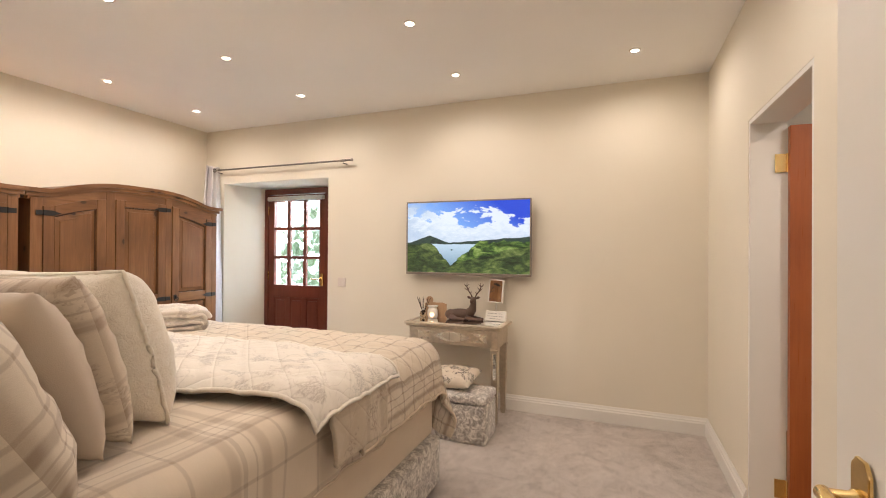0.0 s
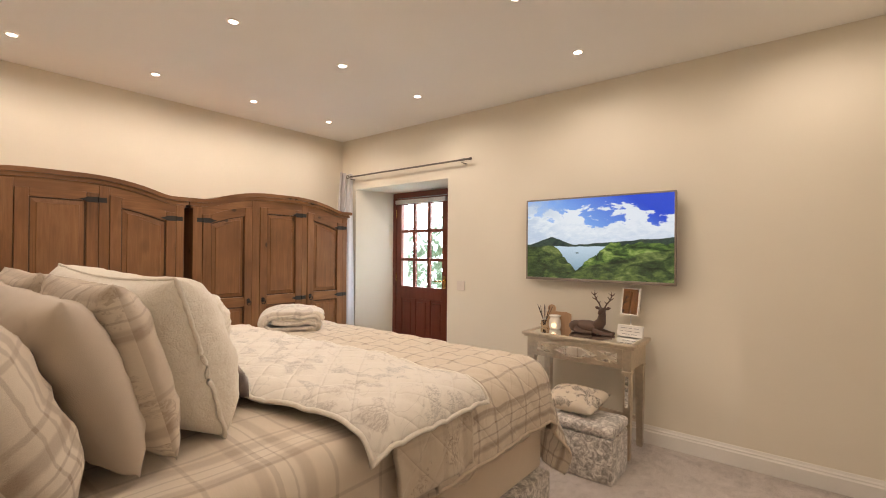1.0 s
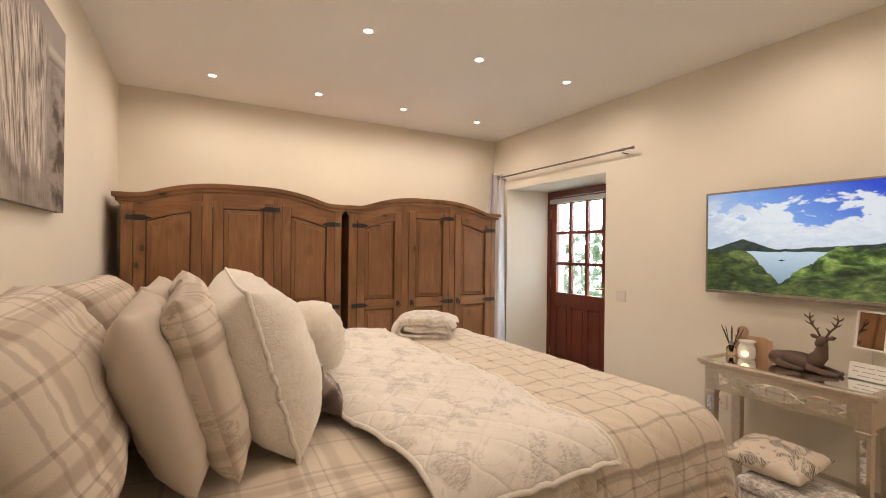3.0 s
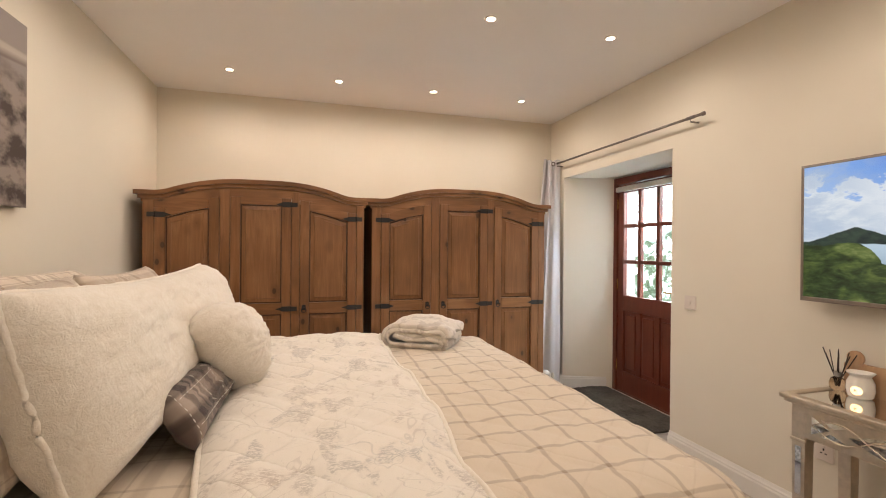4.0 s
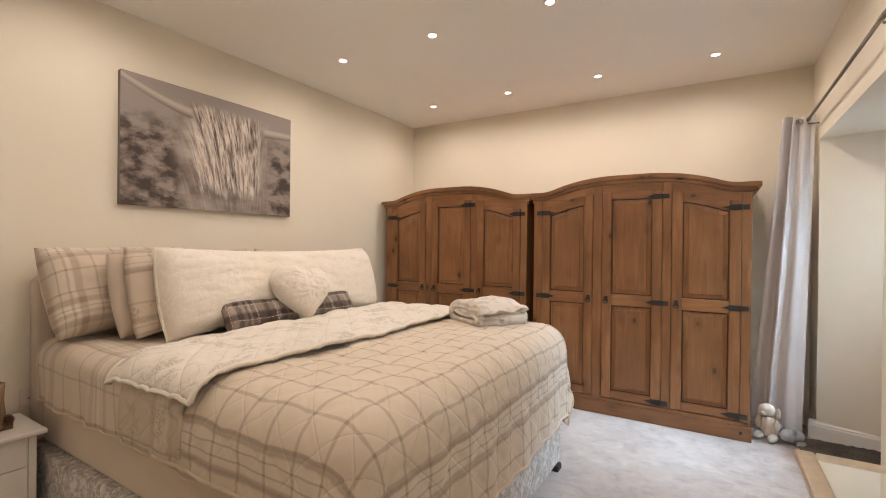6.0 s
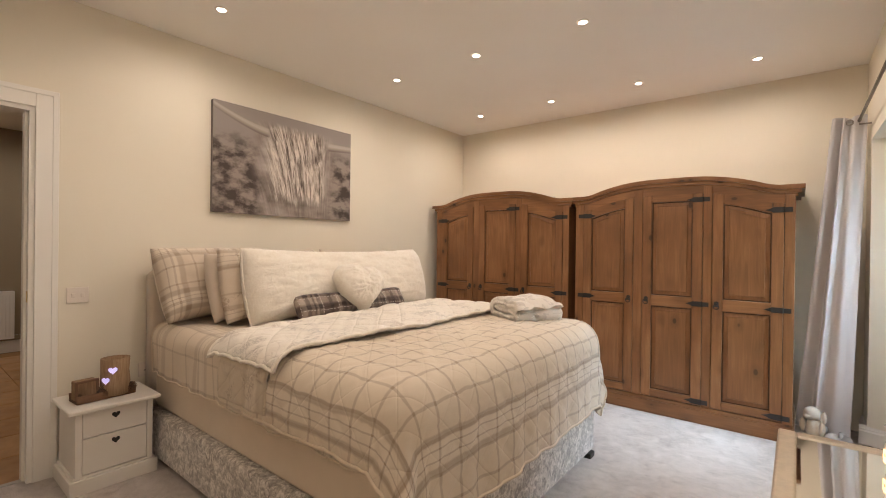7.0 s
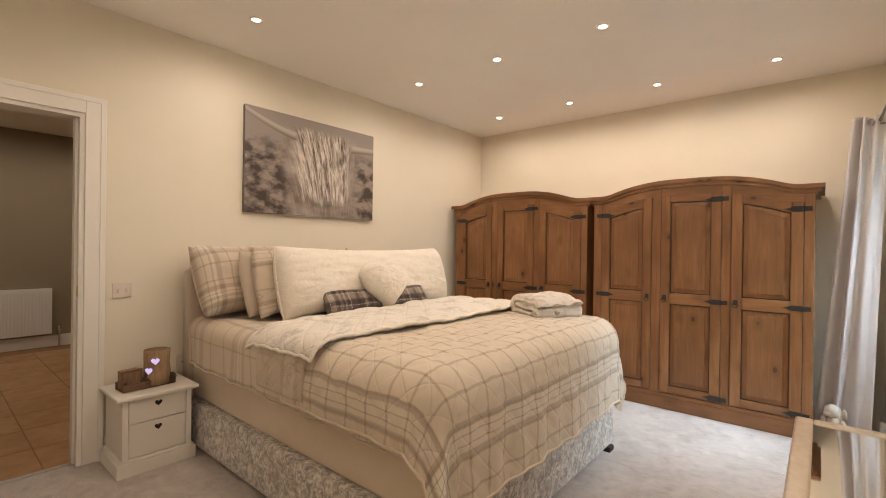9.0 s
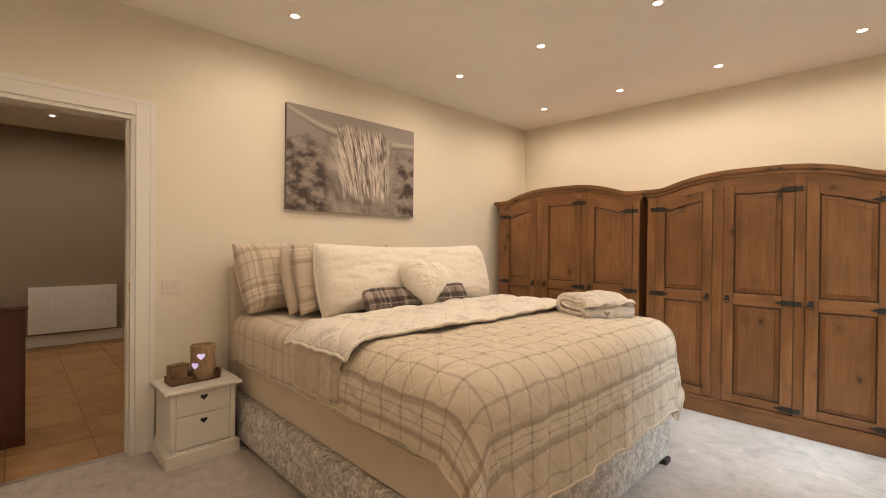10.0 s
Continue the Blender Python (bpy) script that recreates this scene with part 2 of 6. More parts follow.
sheet_cloth = plain_cloth("beige valance cotton", (0.72, 0.60, 0.46), 0.15)
plain_pillow = plain_cloth("plain oatmeal cotton", (0.60, 0.505, 0.405), 0.35)
curtain_cloth = plain_cloth("silver satin curtain", (0.66, 0.625, 0.615), 0.15)
curtain_cloth.node_tree.nodes["Principled BSDF"].inputs["Roughness"].default_value = 0.42
toy_cloth = plain_cloth("grey plush", (0.42, 0.40, 0.38), 0.8, 120)
toy_cream = plain_cloth("cream plush", (0.62, 0.54, 0.44), 0.8, 120)


def fluff_material():
    k = Mat("white faux fur", 1.0)
    v = k.vec()
    tuft = k.noise(v, 110, 4, 0.7, 1.0)
    clump = k.noise(v, 22, 3, 0.6, 1.5)
    f = tuft * 0.5 + clump * 0.5
    k.colour(k.ramp(f, [(0.3, (0.80, 0.72, 0.60)), (0.62, (0.90, 0.84, 0.735))]))
    k.bump(f, 0.7, 0.010)
    k.sheen(0.4)
    return k.m


fluff = fluff_material()


def throw_material(name, u_scale=1.0):
    """Cream quilt printed with soft fern and leaf patches."""
    k = Mat(name, 0.92)
    uv = k.tc.outputs["UV"]
    u, v, _ = k.xyz(uv)
    patch = k.noise(k.vec("UV", (6.0, 10.5, 1)), 1.0, 3, 0.55, 0.7).step(0.53, 0.61)
    vein = k.noise(k.vec("UV", (150, 55, 1)), 1.0, 3, 0.65, 1.6).step(0.44, 0.56)
    sprig = k.noise(uv, 26, 4, 0.65, 2.4).step(0.61, 0.66)
    twig = (k.noise(uv, 5, 2, 0.5, 1.5) - 0.5).abs()
    twig = 1.0 - twig.step(0.004, 0.012)
    grey = k.noise(uv, 2.3, 2)
    ink = k.ramp(grey, [(0.35, (0.50, 0.42, 0.35)), (0.65, (0.42, 0.40, 0.37))])
    weave = k.noise(uv, 500, 2)
    col = k.ramp(weave, [(0.3, (0.78, 0.72, 0.63)), (0.7, (0.86, 0.80, 0.71))])
    col = k.mix(patch * (vein * 0.62 + 0.08), col, ink)
    col = k.mix(sprig * 0.3, col, ink)
    col = k.mix(twig * 0.3, col, ink)
    k.colour(col)
    d1 = ((u + v) / 0.16).fract() - 0.5
    d2 = ((u - v) / 0.16).fract() - 0.5
    h = (1.0 - d1.abs() * 2.0).power(12.0) * -0.6 + (1.0 - d2.abs() * 2.0).power(12.0) * -0.6
    k.bump(h + k.noise(uv, 9, 3) * 1.3 + weave * 0.15, 0.5, 0.012)
    k.sheen(0.2)
    return k.m


throw_cloth = throw_material("printed cream throw")


def towel_material():
    k = Mat("cream patterned fleece", 0.95)
    v = k.vec()
    n = k.noise(v, 16, 3, 0.5, 0.8).step(0.50, 0.56)
    k.colour(k.mix(n * 0.6, (0.74, 0.67, 0.58), (0.50, 0.43, 0.37)))
    k.bump(k.noise(v, 180, 3), 0.6, 0.006)
    k.sheen(0.4)
    return k.m


fleece = towel_material()
champagne = metal("champagne gilt furniture paint", (0.70, 0.61, 0.49), 0.38)
furniture_white = paint("cream white furniture paint", (0.80, 0.76, 0.69), 0.42, 0.02, 0.05)
figurine_brown = paint("dark bronze resin", (0.115, 0.066, 0.044), 0.5, 0.25, 0.4)
ceramic = paint("white glazed ceramic", (0.82, 0.78, 0.70), 0.15, 0.02, 0.0)
reed_dark = paint("dark reed", (0.05, 0.035, 0.03), 0.8)
pale_wood = wood("pale craft wood", (0.35, 0.20, 0.10), (0.48, 0.30, 0.17), (0.58, 0.40, 0.25), scale=2.0, knots=False)
ink_grey = paint("grey ink", (0.30, 0.28, 0.26), 0.8)
# near-black colour that paints the shade inside holes
hole_shade = paint("painted hole shade", (0.03, 0.025, 0.02), 0.9)


def mat_material():
    k = Mat("dark grey pile mat", 1.0)
    v = k.vec()
    tuft = k.noise(v, 85, 4, 0.75)
    tread = k.noise(v, 6, 3)
    k.colour(k.ramp(tuft * 0.6 + tread * 0.4, [(0.36, (0.040, 0.034, 0.027)), (0.64, (0.17, 0.148, 0.120))]))
    k.bump(tuft, 1.0, 0.012)
    return k.m


mat_pile = mat_material()


def hall_tile_material():
    k = Mat("terracotta hall tile", 0.35)
    v = k.shifted(k.vec())
    f = k.noise(v, 5, 4, 0.6, 0.8) * 0.8 + k.rand() * 0.2
    k.colour(k.ramp(f, [(0.3, (0.36, 0.185, 0.07)), (0.7, (0.55, 0.32, 0.14))]))
    k.rough(k.noise(v, 12, 3) * 0.3 + 0.2)
    k.bump(k.noise(v, 30, 3), 0.1, 0.003)
    return k.m


hall_tile = hall_tile_material()
grout = paint("grout", (0.36, 0.225, 0.115), 0.9)


def glow_material(name, c, strength):
    k = Mat(name, 0.5)
    k.colour((0.8, 0.8, 0.8))
    k.glow(c, strength)
    return k.m


lamp_glow = glow_material("lit lamp face", (1.0, 0.93, 0.82), 22.0)
heart_glow = glow_material("lit lilac heart", (0.50, 0.42, 1.0), 0.85)
flame_glow = glow_material("tealight glow", (1.0, 0.55, 0.22), 2.2)


def garden_material():
    """Out-of-focus trees and bright sky beyond the glazed door."""
    k = Mat("bright garden", 1.0)
    v = k.vec()
    x, y, z = k.xyz(v)
    leaf = k.noise(v, 5, 6, 0.7, 0.8)
    clump = k.noise(v, 1.1, 3)
    green = k.ramp(leaf, [(0.34, (0.003, 0.005, 0.0025)), (0.46, (0.010, 0.014, 0.009)), (0.54, (0.024, 0.030, 0.026)), (0.62, (0.78, 0.91, 1.0))])
    sky = (clump * 0.7 + z * 0.16).step(0.62, 0.80)
    k.glow(k.mix(sky, green, (0.80, 0.92, 1.0)), GARDEN_GLOW)
    k.colour((0.05, 0.08, 0.04))
    return k.m


garden = garden_material()


def screen_material():
    """A lit landscape: blue sky with cloud, green hills round a pale lake."""
    k = Mat("lit television picture", 0.25)
    uv = k.tc.outputs["UV"]
    u, v, _ = k.xyz(uv)
    cloud = k.noise(k.vec("UV", (4.6, 5.2, 1)), 1.0, 6, 0.58, 0.25)
    puff = k.noise(k.vec("UV", (13, 17, 1)), 1.0, 5, 0.6, 0.4)
    sky = k.ramp(u * 0.55 + v * 0.45, [(0.30, (0.50, 0.68, 0.93)), (0.56, (0.20, 0.40, 0.88)), (0.85, (0.02, 0.075, 0.66))])
    rise = v - (cloud - 0.5) * 1.1 - (puff - 0.5) * 0.10 + (u - 0.35) * 0.16
    pic = k.mix((1.0 - rise.step(0.80, 0.85)) * 0.94, sky, k.ramp(puff * 0.5 + v * 0.6, [(0.45, (0.60, 0.70, 0.82)), (0.66, (0.86, 0.91, 0.96))]))
    pic = k.mix((1.0 - u.step(0.08, 0.34)) * cloud.step(0.40, 0.55) * 0.7, pic, (0.46, 0.58, 0.76))
    ridge = k.noise(k.vec("UV", (7, 0.01, 1)), 1.0, 6, 0.6)
    tex = k.noise(k.vec("UV", (30, 38, 1)), 1.0, 6, 0.7)
    fold = k.noise(k.vec("UV", (8.0, 8.5, 1)), 1.0, 3, 0.5, 1.2)
    far = ridge * 0.06 + 0.405 + (1.0 - (u - 0.19).abs() * 6.0).most(0.0) * 0.095 + (u - 0.42).most(0.0) * 0.13
    pic = k.mix(1.0 - (v - far).step(-0.005, 0.005), pic, k.ramp(tex * 0.5 + fold * 0.5, [(0.34, (0.010, 0.024, 0.028)), (0.66, (0.055, 0.095, 0.06))]))
    shore = ridge * 0.05 + 0.385
    lake = (1.0 - (v - shore).step(-0.004, 0.004)) * (u - 0.20).step(0.0, 0.02)
    pic = k.mix(lake, pic, k.ramp(v + (tex - 0.5) * 0.1, [(0.05, (0.16, 0.29, 0.40)), (0.40, (0.56, 0.70, 0.82))]))
    hill_l = ridge * 0.10 + 0.365 - (u - 0.21).most(0.0) * 1.75 + (fold - 0.5) * 0.08
    hill_r = ridge * 0.10 + 0.40 - (0.62 - u).most(0.0) * 1.3 + (fold - 0.5) * 0.12
    g = k.ramp(tex * 0.32 + fold * 0.68, [(0.36, (0.008, 0.016, 0.007)), (0.47, (0.032, 0.058, 0.018)), (0.57, (0.10, 0.145, 0.035)), (0.68, (0.24, 0.29, 0.10))])
    g2 = k.ramp(tex * 0.32 + fold * 0.68, [(0.36, (0.010, 0.026, 0.008)), (0.45, (0.045, 0.095, 0.020)), (0.54, (0.15, 0.24, 0.045)), (0.66, (0.40, 0.50, 0.16))])
    pic = k.mix(1.0 - (v - hill_r).step(-0.005, 0.005), pic, g2)
    near = ridge * 0.10 + 0.10 + (u - 0.42) * 0.42 + (fold - 0.5) * 0.06
    pic = k.mix(1.0 - (v - near).step(-0.008, 0.008), pic, g)
    pic = k.mix(1.0 - (v - hill_l).step(-0.005, 0.005), pic, g)
    isle = 1.0 - (((u - 0.385).abs() * 1.0 + (v - 0.33).abs() * 2.0)).step(0.012, 0.022)
    pic = k.mix(isle, pic, (0.02, 0.05, 0.03))
    k.colour((0.01, 0.01, 0.012))
    k.glow(pic, 0.85)
    return k.m


screen_picture = screen_material()


def canvas_material():
    """A soft sepia abstract: mottled dark ground, a pale streaked mass in the middle."""
    k = Mat("sepia printed canvas", 0.8)
    uv = k.tc.outputs["UV"]
    u, v, _ = k.xyz(uv)
    ground = k.noise(k.vec("UV", (10, 9, 1)), 1.0, 4, 0.55)
    haze = (v + (ground - 0.5) * 0.2).step(0.56, 0.78)
    base = k.ramp(ground, [(0.42, (0.065, 0.047, 0.040)), (0.60, (0.30, 0.25, 0.215))])
    base = k.mix(haze, base, (0.30, 0.26, 0.235))
    soft = k.noise(k.vec("UV", (4, 5, 1)), 1.0, 3)
    du = (u - 0.55 + (soft - 0.5) * 0.10).abs()
    # a broad warm body with a streaked pale sheaf hanging over it
    body = 1.0 - (du + (0.35 - v).most(0.0) * 0.1).step(0.24, 0.33)
    body = body * (1.0 - v.step(0.84, 0.93))
    lean = u + (v - 0.6) * (0.75 - u) * 0.55
    strand_uv = k.t.nodes.new("ShaderNodeCombineXYZ")
    k.t.links.new(lean.sock, strand_uv.inputs[0])
    k.t.links.new((v * 0.09).sock, strand_uv.inputs[1])
    strand = k.noise(strand_uv.outputs[0], 38, 4, 0.6, 0.9)
    fine = k.noise(strand_uv.outputs[0], 95, 3, 0.6, 0.6)
    hair = k.ramp(strand * 0.65 + fine * 0.35, [(0.38, (0.10, 0.075, 0.062)), (0.48, (0.36, 0.305, 0.265)), (0.58, (0.68, 0.61, 0.54))])
    flank = k.ramp(strand * 0.3 + soft * 0.7, [(0.35, (0.12, 0.092, 0.078)), (0.62, (0.40, 0.345, 0.305))])
    sheaf = (1.0 - (u - 0.56 + (soft - 0.5) * 0.14).abs().step(0.15, 0.24)) * (v + (strand - 0.5) * 0.25).step(0.13, 0.26)
    col = k.mix(body, base, flank)
    col = k.mix(sheaf * body, col, hair)
    # two pale curved bands towards the upper corners
    for at, rise_at, wide in (((0.36 - u).most(0.0), (0.36 - u).most(0.0).power(1.5) * 0.75 + 0.80, u.step(0.33, 0.36)), ((u - 0.79).most(0.0), (u - 0.79).most(0.0) * 0.10 + 0.79, 1.0 - u.step(0.78, 0.81))):
        off = v - rise_at
        band = (1.0 - (off.abs() - (0.045 - at * 0.05)).step(-0.012, 0.006)) * (1.0 - wide)
        tone = k.ramp((off + 0.05) * 10.0, [(0.1, (0.13, 0.10, 0.085)), (0.6, (0.46, 0.40, 0.35)), (1.0, (0.40, 0.35, 0.31))])
        col = k.mix(band, col, tone)
    k.colour(col)
    k.bump(k.noise(uv, 900, 2), 0.2, 0.001)
    return k.m


canvas_print = canvas_material()


# ---- mesh helpers ----
def part(name, bm, material, parent=None, label="", smooth=False):
    """Links a bmesh as one mesh object, under a thing or a part."""
    me = bpy.data.meshes.new(name)
    bmesh.ops.recalc_face_normals(bm, faces=bm.faces)
    bm.to_mesh(me)
    bm.free()
    if smooth:
        for p in me.polygons:
            p.use_smooth = True
    me.materials.append(material)
    ob = new(name, me)
    if parent is not None:
        ob.parent = parent
    if label:
        ob["label"] = label
    return ob


def thing(name, label, category, group="", at=(0, 0, 0), turn=0):
    ob = new(name)
    ob.matrix_basis = pose(*at, 0, 0, turn)
    return tagged(ob, label, category, group)


def box(bm, x0, x1, y0, y1, z0, z1, bevel=0.0, seg=2):
    vs = [bm.verts.new((x, y, z)) for x in (x0, x1) for y in (y0, y1) for z in (z0, z1)]
    f = [(0, 1, 3, 2), (4, 6, 7, 5), (0, 4, 5, 1), (2, 3, 7, 6), (0, 2, 6, 4), (1, 5, 7, 3)]
    faces = [bm.faces.new([vs[i] for i in q]) for q in f]
    if bevel:
        es = list({e for fc in faces for e in fc.edges})
        bmesh.ops.bevel(bm, geom=es, offset=bevel, segments=seg, affect="EDGES", profile=0.5)
    return bm


def boxed(x0, x1, y0, y1, z0, z1, bevel=0.0, seg=2):
    return box(bmesh.new(), x0, x1, y0, y1, z0, z1, bevel, seg)


def prism(bm, pts, lo, hi, axis=0, bevel=0.0):
    """A flat outline (pairs) pushed from lo to hi along an axis; the pairs are the other two axes in order."""
    def at(p, d):
        c = [0, 0, 0]
        o = [i for i in range(3) if i != axis]
        c[o[0]], c[o[1]], c[axis] = p[0], p[1], d
        return c
    a = [bm.verts.new(at(p, lo)) for p in pts]
    b = [bm.verts.new(at(p, hi)) for p in pts]
    n = len(pts)
    fs = [bm.faces.new(a[::-1]), bm.faces.new(b)]
    for i in range(n):
        fs.append(bm.faces.new((a[i], a[(i + 1) % n], b[(i + 1) % n], b[i])))
    if bevel:
        es = [e for e in fs[1].edges]
        bmesh.ops.bevel(bm, geom=es, offset=bevel, segments=2, affect="EDGES", profile=0.5)
    return bm


def lathe(bm, profile, n=24, centre=(0, 0, 0), cap=True):
    """profile: (radius, z) from bottom to top."""
    rings = []
    for r, z in profile:
        rings.append([bm.verts.new((centre[0] + r * math.cos(2 * math.pi * i / n), centre[1] + r * math.sin(2 * math.pi * i / n), centre[2] + z)) for i in range(n)])
    for a, b in zip(rings, rings[1:]):
        for i in range(n):
            bm.faces.new((a[i], a[(i + 1) % n], b[(i + 1) % n], b[i]))
    if cap:
        bm.faces.new(rings[0][::-1])
        bm.faces.new(rings[-1])
    return bm


def tube(bm, path, radius, n=10):
    """A round bar along points; radius a number or one for each point."""
    pts = [Vector(p) for p in path]
    rad = radius if isinstance(radius, (list, tuple)) else [radius] * len(pts)
    rings = []
    for i, p in enumerate(pts):
        d = (pts[min(i + 1, len(pts) - 1)] - pts[max(i - 1, 0)]).normalized()
        side = d.cross(Vector((0, 0, 1)))
        if side.length < 1e-3:
            side = Vector((1, 0, 0))
        side.normalize()
        up = side.cross(d)
        rings.append([bm.verts.new(p + rad[i] * (math.cos(2 * math.pi * k / n) * side + math.sin(2 * math.pi * k / n) * up)) for k in range(n)])
    for a, b in zip(rings, rings[1:]):
        for k in range(n):
            bm.faces.new((a[k], a[(k + 1) % n], b[(k + 1) % n], b[k]))
    bm.faces.new(rings[0][::-1])
    bm.faces.new(rings[-1])
    return bm


def blob(bm, centre, radii, m=None, nu=16, nv=10, lumps=0.0):
    """An ellipsoid, lumpy if asked, turned by m."""
    m = m or Matrix.Identity(3)
    c = Vector(centre)
    rows = []
    for j in range(nv + 1):
        th = math.pi * j / nv
        row = []
        for i in range(nu):
            ph = 2 * math.pi * i / nu
            d = Vector((math.sin(th) * math.cos(ph), math.sin(th) * math.sin(ph), math.cos(th)))
            k = 1 + lumps * noise.noise(d * 2.3 + c * 9)
            row.append(bm.verts.new(c + m @ Vector((d.x * radii[0] * k, d.y * radii[1] * k, d.z * radii[2] * k))))
        rows.append(row)
    for a, b in zip(rows, rows[1:]):
        for i in range(nu):
            try:
                bm.faces.new((a[i], a[(i + 1) % nu], b[(i + 1) % nu], b[i]))
            except ValueError:
                pass
    bmesh.ops.remove_doubles(bm, verts=bm.verts, dist=1e-6)
    return bm


def sheet(bm, fn, nu, nv, thick=0.0):
    """A cloth grid: fn(i/nu, j/nv) gives place and UV; thickened downwards along normals."""
    layer = bm.loops.layers.uv.new("uv")
    g = [[fn(i / nu, j / nv) for j in range(nv + 1)] for i in range(nu + 1)]
    P = [[Vector(g[i][j][0]) for j in range(nv + 1)] for i in range(nu + 1)]
    def normal(i, j):
        a = P[min(i + 1, nu)][j] - P[max(i - 1, 0)][j]
        b = P[i][min(j + 1, nv)] - P[i][max(j - 1, 0)]
        n = a.cross(b)
        return n.normalized() if n.length > 1e-9 else Vector((0, 0, 1))
    top = [[bm.verts.new(P[i][j]) for j in range(nv + 1)] for i in range(nu + 1)]
    def face(q, uvs):
        try:
            f = bm.faces.new(q)
        except ValueError:
            return
        for l, uv in zip(f.loops, uvs):
            l[layer].uv = uv
    U = [[g[i][j][1] for j in range(nv + 1)] for i in range(nu + 1)]
    for i in range(nu):
        for j in range(nv):
            ids = [(i, j), (i + 1, j), (i + 1, j + 1), (i, j + 1)]
            face([top[a][b] for a, b in ids], [U[a][b] for a, b in ids])
    if thick:
        low = [[bm.verts.new(P[i][j] - normal(i, j) * thick) for j in range(nv + 1)] for i in range(nu + 1)]
        for i in range(nu):
            for j in range(nv):
                ids = [(i, j), (i, j + 1), (i + 1, j + 1), (i + 1, j)]
                face([low[a][b] for a, b in ids], [U[a][b] for a, b in ids])
        rim = [(i, 0) for i in range(nu)] + [(nu, j) for j in range(nv)] + [(i, nv) for i in range(nu, 0, -1)] + [(0, j) for j in range(nv, 0, -1)]
        for k in range(len(rim)):
            a, b = rim[k], rim[(k + 1) % len(rim)]
            face([top[a[0]][a[1]], low[a[0]][a[1]], low[b[0]][b[1]], top[b[0]][b[1]]], [U[a[0]][a[1]], U[a[0]][a[1]], U[b[0]][b[1]], U[b[0]][b[1]]])
    return bm


def frac_noise(x, y, z=0.0, s=1.0):
    return noise.noise(Vector((x * s, y * s, z * s)))


def structure(name, bm, material, label="", category=""):
    return tagged(part(name, bm, material), label, category, "", "structure")


# ---- the room's shell ----
D_X0, D_X1, D_TOP = -0.086, 0.705, 1.998      # hall doorway in the south wall
S_Y0, S_Y1, S_TOP = 1.725, 2.525, 1.985       # side doorway in the east wall
R_X0, R_X1, R_TOP = -3.69, -2.325, 2.04       # garden door recess in the north wall
R_DEPTH = 4.03
structure("floor", boxed(X_W - 0.1, X_E, Y_S - 0.06, R_DEPTH + 0.1, -0.12, 0.0), carpet, "pale beige-grey twist pile carpet over the bedroom", "carpet")
structure("ceiling", boxed(X_W - 0.12, X_E + 0.14, Y_S - 0.14, R_DEPTH + 0.2, CEIL, CEIL + 0.12), ceiling_paint, "smooth white painted bedroom ceiling", "ceiling")
structure("wall_west", boxed(X_W - 0.12, X_W, Y_S - 0.14, R_DEPTH + 0.2, -0.12, CEIL), wall_paint, "warm cream painted plaster wall", "wall")
w = bmesh.new()
box(w, X_W, D_X0, -0.14, 0, -0.12, CEIL)
box(w, D_X1, X_E + 0.153, -0.14, 0, -0.12, CEIL)
box(w, D_X0, D_X1, -0.14, 0, D_TOP, CEIL)
structure("wall_south", w, wall_paint, "warm cream painted plaster wall with a doorway", "wall")
w = bmesh.new()
box(w, X_E, X_E + 0.153, 0, S_Y0, -0.12, CEIL)
box(w, X_E, X_E + 0.153, S_Y1, Y_N, -0.12, CEIL)
box(w, X_E, X_E + 0.153, S_Y0, S_Y1, S_TOP, CEIL)
structure("wall_east", w, wall_paint, "warm cream painted plaster wall with a doorway", "wall")
w = bmesh.new()
prism(w, [(X_W, Y_N), (R_X0, Y_N), (-3.491, R_DEPTH + 0.2), (X_W, R_DEPTH + 0.2)], 0.0, CEIL, 2)
prism(w, [(R_X1, Y_N), (X_E + 0.153, Y_N), (X_E + 0.153, R_DEPTH + 0.2), (-2.715, R_DEPTH + 0.2)], 0.0, CEIL, 2)
prism(w, [(R_X0, Y_N), (R_X1, Y_N), (-2.715, R_DEPTH + 0.2), (-3.491, R_DEPTH + 0.2)], R_TOP, CEIL, 2)
bmesh.ops.remove_doubles(w, verts=w.verts, dist=1e-5)
structure("wall_north", w, wall_paint, "thick cream plaster wall with a splayed door recess", "wall")


def skirting(name, x0, y0, x1, y1, side):
    """A moulded board along a wall; side turns its face into the room."""
    L = math.hypot(x1 - x0, y1 - y0)
    bm = bmesh.new()
    prof = [(0, 0.0), (0.018, 0.0), (0.018, 0.085), (0.013, 0.094), (0.013, 0.102), (0.008, 0.110), (0.004, 0.125), (0, 0.125)]
    prism(bm, prof, 0, L, 0)
    bmesh.ops.recalc_face_normals(bm, faces=bm.faces)
    ob = structure(name, bm, trim_paint, "white painted moulded skirting board", "skirting")
    ang = math.degrees(math.atan2(y1 - y0, x1 - x0))
    ob.matrix_basis = pose(x0, y0, 0.001, 0, 0, ang)
    return ob


